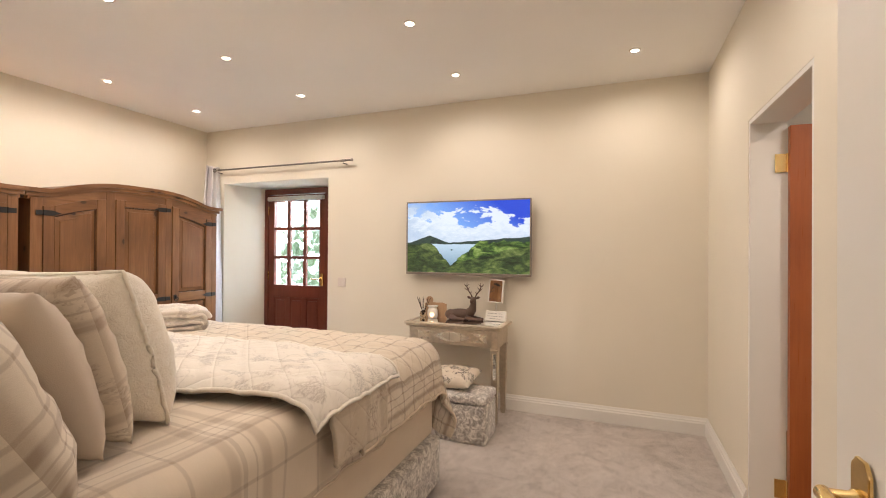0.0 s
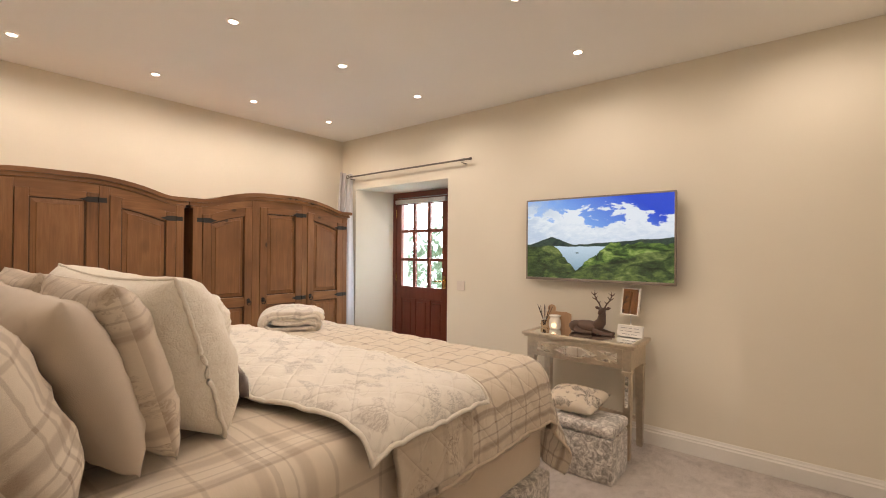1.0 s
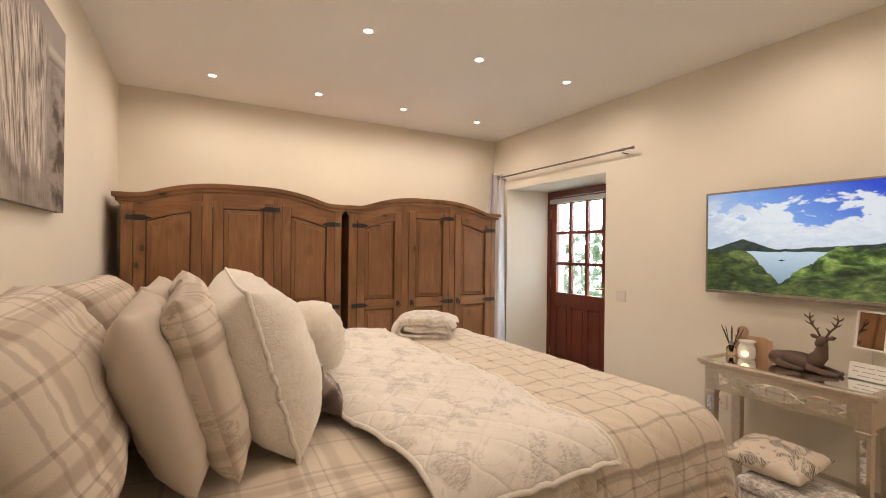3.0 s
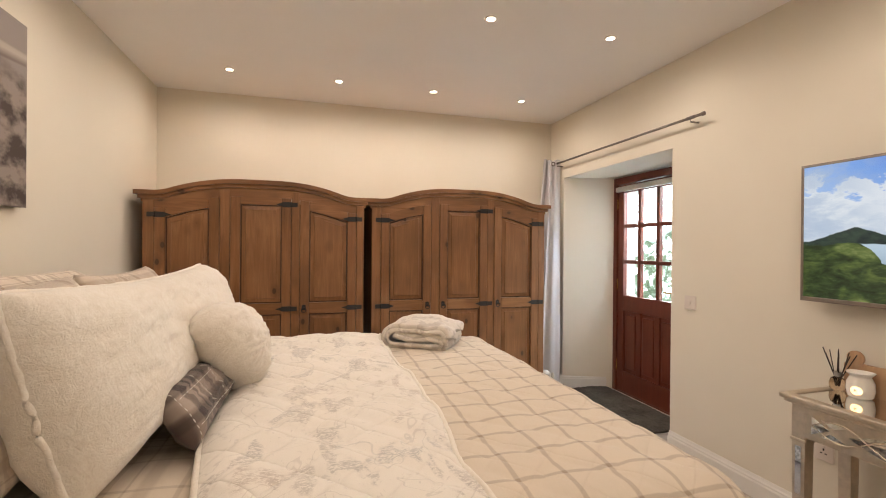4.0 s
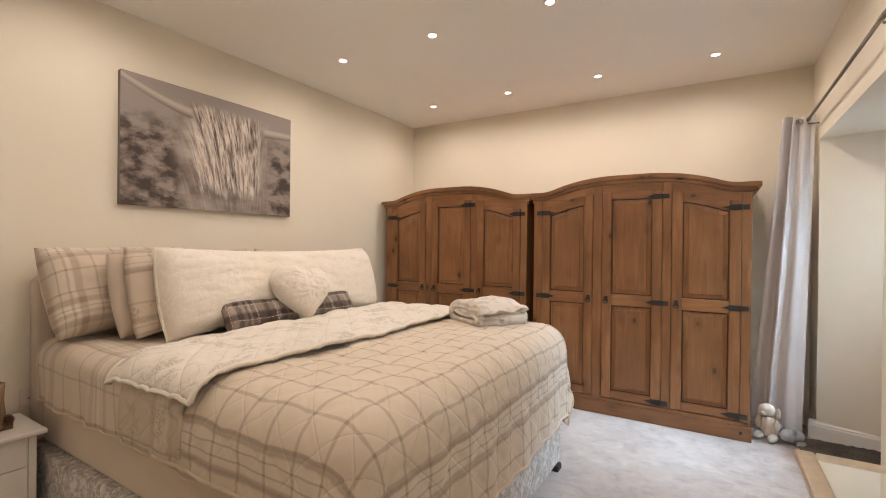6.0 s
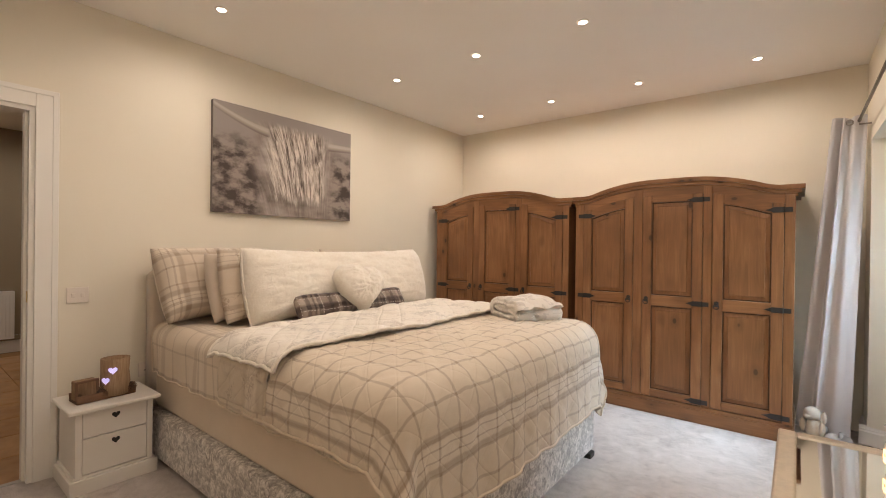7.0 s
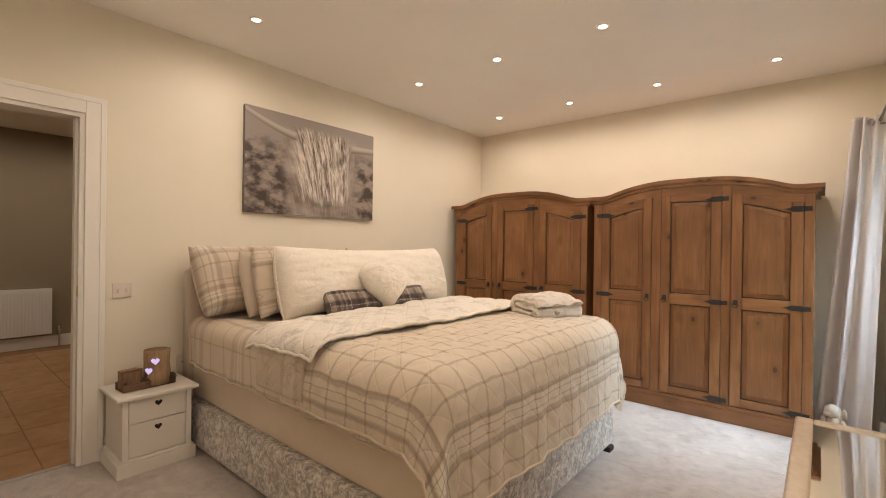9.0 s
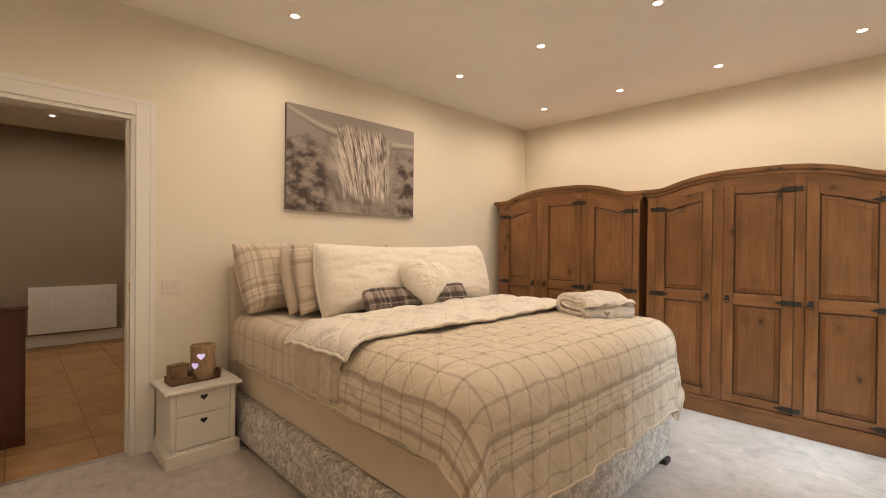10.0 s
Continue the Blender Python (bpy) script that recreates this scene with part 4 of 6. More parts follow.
def pillow_mesh(w, h, t, seed, pinch=0.10, nu=30, nv=22, fur=0.0, shape=None, rounding=0.05, waist=None):
    """A stuffed cushion standing in the xz plane on z = 0, thick along y."""
    bm = bmesh.new()
    layer = bm.loops.layers.uv.new("uv")
    vs = {}
    waist = pinch if waist is None else waist
    for side in (1, -1):
        for i in range(nu + 1):
            for jj in range(nv + 1):
                u, v = 2 * i / nu - 1, 2 * jj / nv - 1
                rim = i in (0, nu) or jj in (0, nv)
                if rim and side < 0:
                    vs[side, i, jj] = vs[1, i, jj]
                    continue
                x = w / 2 * u * (1 - waist * (1 - v * v) * abs(u) ** 3)
                z = h / 2 * v * (1 - pinch * 1.3 * (1 - u * u) * abs(v) ** 3)
                if v < 0:
                    z += 0.025 * (1 - u * u) * v * v
                x *= 1 - rounding * (u * v) ** 2
                z *= 1 - rounding * (u * v) ** 2
                if shape:
                    x, z = shape(u, v, w, h)
                body = fullness(u, v, w, h)
                if shape:
                    body = max(0.0, 1 - max(abs(u), abs(v)) ** 2.2) ** 0.5
                y = side * t / 2 * body * (1.0 + 0.12 * frac_noise(u * 1.7, v * 1.7, seed + side))
                crease = 0.010 * frac_noise(u * 5, v * 5, seed * 3 + side) + 0.004 * frac_noise(u * 13, v * 13, seed + side)
                if fur:
                    crease += fur * frac_noise(u * w * 60, v * h * 60, seed + side) + fur * 0.8 * frac_noise(u * w * 120, v * h * 120, seed)
                edge = min(1 - abs(u), 1 - abs(v))
                y += side * crease * min(1, edge * 8)
                if fur and rim:
                    x += fur * 1.5 * frac_noise(u * 30, v * 30, seed)
                    z += fur * 1.5 * frac_noise(v * 30, u * 30, seed)
                vs[side, i, jj] = bm.verts.new((x, y, z + h / 2))
    for side in (1, -1):
        for i in range(nu):
            for jj in range(nv):
                q = [(i, jj), (i + 1, jj), (i + 1, jj + 1), (i, jj + 1)]
                if side > 0:
                    q = q[::-1]
                try:
                    f = bm.faces.new([vs[side, a, b] for a, b in q])
                except ValueError:
                    continue
                for l, (a, b) in zip(f.loops, q):
                    l[layer].uv = (w * (a / nu) + (0.05 if side > 0 else 0.37), h * (b / nv) + 0.03 * seed)
    return bm


def cushion(name, w, h, t, material, at, lean, turn, label, seed, category="pillow", group="", fur=0.0, roll=0.0, **k):
    ob = part(name, pillow_mesh(w, h, t, seed, fur=fur, **k), material, None, "", True)
    ob.matrix_basis = pose(*at, 0, 0, turn) @ pose(0, 0, 0, lean, 0, 0) @ pose(0, 0, 0, 0, roll, 0)
    return tagged(ob, label, category, group)


TOP = 0.812
cushion("pillow", 0.82, 0.52, 0.29, pillow_plaid, (-0.985, 0.375, TOP), 30, 3, "large beige tartan pillow leaning on the headboard", 1, group="bed pillows", waist=0.03, nu=40, nv=30)
cushion("pillow", 0.74, 0.50, 0.24, pillow_plaid, (-1.93, 0.375, TOP), 30, -2, "large beige tartan pillow leaning on the headboard", 2, group="bed pillows")
cushion("pillow", 0.70, 0.45, 0.17, plain_pillow, (-1.115, 0.545, TOP), 19, 2, "plain oatmeal cotton pillow standing upright", 3, group="bed pillows", waist=0.0, nu=40, nv=30)
cushion("pillow", 0.70, 0.45, 0.17, plain_pillow, (-1.90, 0.525, TOP), 19, -1, "plain oatmeal cotton pillow standing upright", 4, group="bed pillows", waist=0.0, nu=40, nv=30)
cushion("pillow", 0.70, 0.475, 0.17, leaf_plaid, (-1.145, 0.642, TOP), 17, 0, "oatmeal tartan pillow with printed leaves", 5, group="bed pillows", waist=0.0, nu=40, nv=30)
cushion("pillow", 0.70, 0.475, 0.17, leaf_plaid, (-1.870, 0.625, TOP), 17, 1, "oatmeal tartan pillow with printed leaves", 6, group="bed pillows", waist=0.0, nu=40, nv=30)
cushion("bolster_cushion", 1.49, 0.472, 0.29, fluff, (-1.600, 0.80, TOP), 16.5, -1, "long cream faux fur cushion across the bed", 7, "cushion", fur=0.0025, nu=120, nv=52, pinch=0.115, waist=0.012, rounding=0.03)


def bolster_seam():
    """A fluffy ridge round the long cushion's seam."""
    w, h = 1.49, 0.472
    pts = []
    for i in range(240):
        q = i / 60
        e = 2 * (q % 1) - 1
        u, v = ((e, -1), (1, e), (-e, 1), (-1, -e))[int(q)]
        x = w / 2 * u * (1 - 0.012 * (1 - v * v) * abs(u) ** 3) * (1 - 0.03 * (u * v) ** 2)
        z = h / 2 * v * (1 - 0.115 * 1.3 * (1 - u * u) * abs(v) ** 3)
        if v < 0:
            z += 0.025 * (1 - u * u) * v * v
        z *= 1 - 0.03 * (u * v) ** 2
        pts.append((x, 0.006 * frac_noise(i * 0.21, 5.0), z + h / 2))
    part("seam_ridge", tube(bmesh.new(), pts + pts[:1], [0.0065 + 0.003 * frac_noise(i * 0.37, 2.0) for i in range(241)], 7), fluff, bpy.data.objects["bolster_cushion"], "ruffled seam ridge", True)


bolster_seam()


def heart_edge():
    """Angle and reach of a rounded heart about its middle."""
    out = []
    for i in range(181):
        a = 2 * math.pi * i / 180
        x = 16 * math.sin(a) ** 3 / 16.5
        z = (13 * math.cos(a) - 5 * math.cos(2 * a) - 1.6 * math.cos(3 * a) - 0.6 * math.cos(4 * a) + 2.2) / 16.5
        out.append((math.atan2(z, x), math.hypot(x, z)))
    return sorted(out)


HEART = heart_edge()


def heart_shape(u, v, w, h):
    """A square pressed into a rounded heart."""
    a = math.atan2(v, u)
    r = max(abs(u), abs(v))
    near = min(HEART, key=lambda p: abs(p[0] - a))
    return math.cos(a) * r * (near[1] * 0.8 + 0.19) * w / 2, math.sin(a) * r * (near[1] * 0.8 + 0.19) * h / 2


cushion("heart_cushion", 0.41, 0.36, 0.23, fluff, (-1.50, 1.035, 0.850), 24, 4, "cream fluffy heart-shaped cushion", 9, "cushion", fur=0.003, roll=-8, nu=48, nv=48, shape=heart_shape)


def lumbar_cushion():
    w, h, d, seed = 0.88, 0.175, 0.092, 21
    t = thing("lumbar_cushion", "dark brown tartan oblong cushion with white stitching", "cushion", "", (-1.505, 0.968, 0.838), -2.0)
    lean = pose(0, 0, 0, 33, 0, 0)
    part("cover", pillow_mesh(w, h, d, seed, pinch=0.03, nu=60, nv=18, rounding=0.02), dark_plaid, t, "", True).matrix_basis = lean

    def face(u, v):
        """A place just over the cushion's front."""
        body = fullness(u, v, w, h)
        y = d / 2 * body * (1.0 + 0.12 * frac_noise(u * 1.7, v * 1.7, seed + 1))
        crease = 0.010 * frac_noise(u * 5, v * 5, seed * 3 + 1) + 0.004 * frac_noise(u * 13, v * 13, seed + 1)
        return (w / 2 * u, y + crease * min(1, min(1 - abs(u), 1 - abs(v)) * 8) + 0.0012, h / 2 * v + h / 2)
    thread = paint("white thread", (0.75, 0.72, 0.66), 0.9)
    st = bmesh.new()
    for u in (-0.95, -0.52, -0.1, 0.36, 0.62, 0.95):
        for i in range(9):
            v = -0.88 + 0.2 * i
            tube(st, [face(u, v), face(u, v + 0.1)], 0.0011, 5)
    for v in (-0.45, 0.5):
        for i in range(36):
            u = -0.94 + 0.0525 * i
            tube(st, [face(u, v), face(u + 0.028, v)], 0.0011, 5)
    s = part("stitching", st, thread, t, "white running stitches")
    s.matrix_basis = lean
    s["kind"] = "stuff"


lumbar_cushion()


def folded_blanket():
    t = thing("folded_blanket", "cream fleece blanket folded in a pile on the bed", "blanket", "", (-2.185, 1.805, 0.838), 58.7)
    knots = [(-0.136, 0.050), (0.0, 0.049), (0.125, 0.046), (0.148, 0.034), (0.130, 0.020), (0.0, 0.016), (-0.130, 0.017), (-0.164, 0.034), (-0.165, 0.062), (-0.135, 0.082), (-0.02, 0.086), (0.10, 0.084), (0.155, 0.078), (0.170, 0.064)]

    def along(s):
        """A smooth run through the knots."""
        q = s * (len(knots) - 1)
        i = min(int(q), len(knots) - 2)
        f = q - i
        p = [knots[max(0, min(len(knots) - 1, i + d))] for d in (-1, 0, 1, 2)]
        return [0.5 * (2 * p[1][c] + (p[2][c] - p[0][c]) * f + (2 * p[0][c] - 5 * p[1][c] + 4 * p[2][c] - p[3][c]) * f * f + (3 * p[1][c] - p[0][c] - 3 * p[2][c] + p[3][c]) * f ** 3) for c in (0, 1)]

    def fn(a, b):
        x, z = along(a)
        y = -0.155 + 0.31 * b
        edge = 1 - 0.10 * abs(2 * b - 1) ** 6
        n = 0.015 * frac_noise(x * 9 + a * 3, y * 9, 2) + 0.007 * frac_noise(x * 24, y * 24, a * 5)
        if z > 0.06:
            n += 0.022 * max(0, 1 - (x / 0.17) ** 2) * (1 - (y / 0.16) ** 4)
        return (x * edge + 0.5 * n, y + 0.010 * frac_noise(a * 9, b, 7), max(0.017, z + n * (1 if z > 0.03 else 0.3))), (a * 0.9, y)
    bm = bmesh.new()
    sheet(bm, fn, 90, 26, -0.031)
    part("folded_cloth", bm, fleece, t, "", True)
    rim = bmesh.new()
    tube(rim, [fn(i / 80, 0.0)[0] for i in range(81)], 0.0125, 8)
    part("hem", rim, fleece, t, "soft rolled hem", True)


folded_blanket()

# ---- north wall: garden door, curtain, rod ----
def garden_door():
    y = R_DEPTH
    fr = thing("door_1", "dark red mahogany garden door with nine glass panes", "door")
    fr["kind"] = "structure"
    for x0, x1, z0, z1 in ((-3.548, -3.498, 0, 2.03), (-2.702, -2.56, 0, 2.03), (-3.498, -2.702, 1.965, 2.03)):
        part("door_frame", boxed(x0, x1, y - 0.01, y + 0.07, z0, z1, 0.004), mahogany, fr)
    X0, X1 = -3.496, -2.704
    cols = [(-3.418, -3.232), (-3.195, -3.005), (-2.968, -2.782)]
    rows = [(0.918, 1.218), (1.252, 1.552), (1.586, 1.886)]
    Y0, Y1 = y + 0.005, y + 0.048
    leaf = bmesh.new()
    box(leaf, X0, -3.418, Y0, Y1, 0.012, 1.960, 0.003)
    box(leaf, -2.782, X1, Y0, Y1, 0.012, 1.960, 0.003)
    box(leaf, -3.418, -2.782, Y0, Y1, 1.886, 1.960, 0.003)
    box(leaf, -3.418, -2.782, Y0, Y1, 0.775, 0.918, 0.003)
    box(leaf, -3.418, -2.782, Y0, Y1, 0.012, 0.200, 0.003)
    for a, b in ((-3.232, -3.195), (-3.005, -2.968)):
        box(leaf, a, b, Y0 + 0.002, Y1, 0.918, 1.886, 0.004)
        box(leaf, a - 0.01, b + 0.01, Y0 + 0.002, Y1, 0.200, 0.775, 0.004)
    for a, b in ((1.218, 1.252), (1.552, 1.586)):
        for c0, c1 in cols:
            box(leaf, c0, c1, Y0 + 0.003, Y1, a, b, 0.004)
    lf = part("door_leaf", leaf, mahogany, fr)
    for c0, c1 in cols:
        for r0, r1 in rows:
            g = part("pane", boxed(c0 - 0.004, c1 + 0.004, y + 0.024, y + 0.029, r0 - 0.004, r1 + 0.004), glass, lf, "clear glass pane")
            g.visible_shadow = False
    for c0, c1 in cols:
        pb = bmesh.new()
        box(pb, c0 - 0.002, c1 + 0.002, y + 0.020, y + 0.036, 0.198, 0.777)
        box(pb, c0 + 0.028, c1 - 0.028, y + 0.010, y + 0.022, 0.235, 0.740, 0.008)
        part("panel", pb, mahogany, lf)
    for z in (0.25, 1.02, 1.78):
        part("hinge", boxed(-3.507, -3.490, y - 0.006, y + 0.004, z - 0.05, z + 0.05, 0.003), brass, lf, "brass butt hinge")
    hd = bmesh.new()
    box(hd, -2.760, -2.725, y - 0.003, y + 0.006, 0.92, 1.06, 0.003)
    tube(hd, [(-2.742, y, 1.0), (-2.742, y - 0.045, 1.0), (-2.85, y - 0.05, 1.0)], 0.008, 8)
    part("handle", hd, brass, lf, "brass lever handle")
    bl = bmesh.new()
    box(bl, -3.49, -2.71, y - 0.035, y + 0.004, 1.892, 1.940, 0.008)
    tagged(part("roller_blind", bl, steel), "slim grey roller blind cassette above the door glass", "blind")


garden_door()
structure("door_step", boxed(-3.548, -2.56, R_DEPTH - 0.005, R_DEPTH + 0.2, -0.05, 0.010, 0.003), mahogany, "dark red wooden door threshold", "threshold")


def curtain_set():
    rod = thing("curtain_rod", "slim pewter curtain rod on a bracket above the door", "curtain rod")
    ry, rz = 3.498, 2.182
    part("rod", tube(bmesh.new(), [(-3.77, ry, rz), (-2.03, ry, rz)], 0.0085, 12), rod_metal, rod, "", True)
    for x, d in ((-3.775, -1), (-2.03, 1)):
        f = bmesh.new()
        tube(f, [(x, ry, rz), (x + d * 0.004, ry, rz), (x + d * 0.020, ry, rz), (x + d * 0.024, ry, rz)], [0.009, 0.013, 0.013, 0.008], 12)
        part("finial", f, rod_metal, rod, "", True)
    for x in (-3.72, -2.115):
        b = bmesh.new()
        tube(b, [(x, Y_N, rz - 0.025), (x, ry, rz - 0.025), (x, ry, rz - 0.004)], 0.0055, 8)
        tube(b, [(x - 0.03, ry, rz), (x + 0.03, ry, rz)], 0.011, 10)
        lathe(b, [(0.018, 0), (0.018, 0.002)], 12, (x, Y_N - 0.012, rz - 0.026))
        part("bracket", b, rod_metal, rod)
    c = bmesh.new()
    tl, tr = Vector((-3.735, 3.365, 2.215)), Vector((-3.745, 3.545, 2.215))
    bl_, br = Vector((-3.72, 3.185, 0.03)), Vector((-3.585, 3.47, 0.02))
    def fn(a, b):
        top, low = tl.lerp(tr, a), bl_.lerp(br, a)
        p = top.lerp(low, b ** 1.1)
        side = (br - bl_).cross(Vector((0, 0, 1))).normalized()
        # gathered leading edge, one broad flat fold beyond it
        fold = 0.030 * math.exp(-((a - 0.40) / 0.05) ** 2) - 0.045 * math.exp(-((a - 0.22) / 0.09) ** 2) + 0.020 * math.sin(math.pi * min(1, max(0, (a - 0.42) / 0.58)))
        fold += (0.003 + 0.008 * (1 - b)) * math.sin(a * 19 + 0.6) + 0.006 * frac_noise(a * 6, b * 5, 3) + 0.004 * math.exp(-((a - 0.40) / 0.05) ** 2) * math.sin(b * 55)
        p = p + side * fold
        p.z += 0.01 * math.sin(a * 9)
        return tuple(p), (a * 0.6, b * 2.2)
    sheet(c, fn, 90, 60, 0.004)
    cu = tagged(part("curtain", c, curtain_cloth, None, "", True), "silver-grey curtain gathered beside the garden door", "curtain")
    e = bmesh.new()
    lathe(e, [(0.012, 0.0), (0.022, 0.0), (0.022, 0.006), (0.012, 0.006)], 16, cap=False)
    ey = part("eyelet", e, rod_metal, cu, "dark metal eyelet")
    ey.matrix_basis = pose(-3.71, 3.45, 2.172, 90, 0, 80)


curtain_set()


def mat_rug():
    bm = bmesh.new()
    def fn(a, b):
        x, y = -3.60 + 1.06 * a, 3.435 + 0.53 * b
        cx, cy = min(a, 1 - a) * 1.06, min(b, 1 - b) * 0.53
        if cx < 0.05 and cy < 0.05:
            d = math.hypot(0.05 - cx, 0.05 - cy)
            if d > 0.05:
                k = 0.05 / d
                sx, sy = (1 if a < 0.5 else -1), (1 if b < 0.5 else -1)
                x += sx * (0.05 - cx) * (1 - k)
                y += sy * (0.05 - cy) * (1 - k)
        return (x + 0.006 * frac_noise(y * 8, 1), y + 0.006 * frac_noise(x * 8, 2), 0.020 + 0.006 * frac_noise(x * 38, y * 38) + 0.003 * frac_noise(x * 90, y * 90)), (x, y)
    sheet(bm, fn, 90, 48, 0.015)
    tagged(part("door_mat", bm, mat_pile, None, "", True), "dark grey pile mat on the carpet before the door", "mat")


mat_rug()


def soft_toys():
    a = bmesh.new()
    blob(a, (0, 0, 0.085), (0.055, 0.05, 0.085), lumps=0.1)
    blob(a, (0.01, -0.01, 0.195), (0.05, 0.047, 0.045), lumps=0.1)
    blob(a, (0.045, -0.02, 0.18), (0.025, 0.025, 0.02))
    for s in (-1, 1):
        blob(a, (0.0, s * 0.05, 0.18), (0.012, 0.016, 0.042))
        blob(a, (0.055, s * 0.04, 0.03), (0.055, 0.025, 0.026))
        blob(a, (0.03, s * 0.055, 0.11), (0.02, 0.018, 0.045))
    t = tagged(part("soft_toy", a, toy_cream, None, "", True), "small cream plush toy sitting by the curtain", "soft toy", "soft toys")
    t.matrix_basis = pose(-3.50, 3.285, 0.0, 0, 0, -25)
    b = bmesh.new()
    blob(b, (0, 0, 0.045), (0.075, 0.05, 0.042), lumps=0.15)
    blob(b, (0.07, 0.01, 0.065), (0.045, 0.042, 0.038), lumps=0.1)
    for s in (-1, 1):
        blob(b, (0.06, s * 0.045, 0.105), (0.016, 0.012, 0.022))
        blob(b, (0.02, s * 0.06, 0.02), (0.04, 0.022, 0.02))
    t = tagged(part("soft_toy", b, toy_cloth, None, "", True), "small grey plush toy lying by the curtain", "soft toy", "soft toys")
    t.matrix_basis = pose(-3.50, 3.415, 0.0, 0, 0, -40)


soft_toys()


def wall_plate(x, y, z, w, h, face, label, rockers=1, sockets=False):
    """A white plate on a wall whose face looks along face * y."""
    t = thing("wall_switch" if not sockets else "wall_socket", label, "switch" if not sockets else "socket", "", (x, y, z), 0 if face < 0 else 180)
    part("plate", boxed(-w / 2, w / 2, -0.009, 0.0, -h / 2, h / 2, 0.003), white_plastic, t)
    for i in range(rockers):
        cx = (i - (rockers - 1) / 2) * (w / 2.4)
        if sockets:
            # pin holes are dark pieces on the plate, their shade painted
            pb = bmesh.new()
            for dx, dz, a, b in ((0, 0.012, 0.003, 0.006), (-0.010, -0.006, 0.005, 0.0025), (0.010, -0.006, 0.005, 0.0025)):
                box(pb, cx + dx - a, cx + dx + a, -0.0094, -0.0088, dz - b, dz + b)
            part("pin_holes", pb, hole_shade, t)
        part("rocker", boxed(cx - 0.008, cx + 0.008, -0.0125, -0.008, -0.012 + (0.03 if sockets else 0), 0.012 + (0.02 if sockets else 0), 0.002), white_plastic, t)


wall_plate(-2.158, Y_N - 0.001, 1.012, 0.088, 0.088, -1, "white square light switch on the wall", 1)
wall_plate(-0.272, 0.001, 0.985, 0.10, 0.088, 1, "white double light switch on the wall", 2)
wall_plate(-1.40, Y_N - 0.001, 0.40, 0.146, 0.086, -1, "white double socket low on the wall", 2, True)
wall_plate(-0.615, 0.001, 0.50, 0.088, 0.088, 1, "white socket on the wall beside the bed", 1, True)


def wall_canvas():
    t = thing("wall_canvas", "large sepia abstract canvas print on the wall", "picture")
    x0, x1, z0, z1, y = -2.189, -0.989, 1.506, 2.282, 0.037
    part("stretcher", boxed(x0 + 0.001, x1 - 0.001, 0.003, y - 0.002, z0 + 0.001, z1 - 0.001, 0.003), paint("sepia canvas edge", (0.20, 0.165, 0.145), 0.85, 0.2), t)
    bm = bmesh.new()
    layer = bm.loops.layers.uv.new("uv")
    q = [(x1, z0, 0, 0), (x0, z0, 1, 0), (x0, z1, 1, 1), (x1, z1, 0, 1)]
    f = bm.faces.new([bm.verts.new((x, y, z)) for x, z, _, _ in q])
    for l, (_, _, u, v) in zip(f.loops, q):
        l[layer].uv = (u, v)
    part("print", bm, canvas_print, t)


wall_canvas()


def television():
    t = thing("television", "wall-mounted flat television showing a green lake landscape", "television")
    x0, x1, z0, z1, y = -1.419, -0.308, 1.116, 1.754, 3.462
    part("housing", boxed(x0 + 0.004, x1 - 0.004, y + 0.006, y + 0.045, z0 + 0.004, z1 - 0.004, 0.006), paint("black plastic", (0.02, 0.02, 0.022), 0.4, 0.1), t, "black rear housing")
    bz = bmesh.new()
    b = 0.012
    for a in ((x0, x1, z1 - b, z1), (x0, x1, z0, z0 + b + 0.008), (x0, x0 + b, z0 + b + 0.008, z1 - b), (x1 - b, x1, z0 + b + 0.008, z1 - b)):
        box(bz, a[0], a[1], y - 0.003, y + 0.012, a[2], a[3], 0.002)
    part("bezel", bz, metal("bronze grey bezel", (0.34, 0.29, 0.25), 0.4), t, "slim bronze-grey bezel")
    bm = bmesh.new()
    layer = bm.loops.layers.uv.new("uv")
    q = [(x0 + b, z0 + b, 0, 0), (x1 - b, z0 + b, 1, 0), (x1 - b, z1 - b, 1, 1), (x0 + b, z1 - b, 0, 1)]
    f = bm.faces.new([bm.verts.new((x, y, z)) for x, z, _, _ in q])
    for l, (_, _, u, v) in zip(f.loops, q):
        l[layer].uv = (u, v)
    sc = part("screen", bm, screen_picture, t, "lit screen")
    br = bmesh.new()
    box(br, -1.10, -0.64, y + 0.045, Y_N - 0.001, 1.25, 1.60, 0.01)
    part("wall_bracket", br, iron, t)


television()


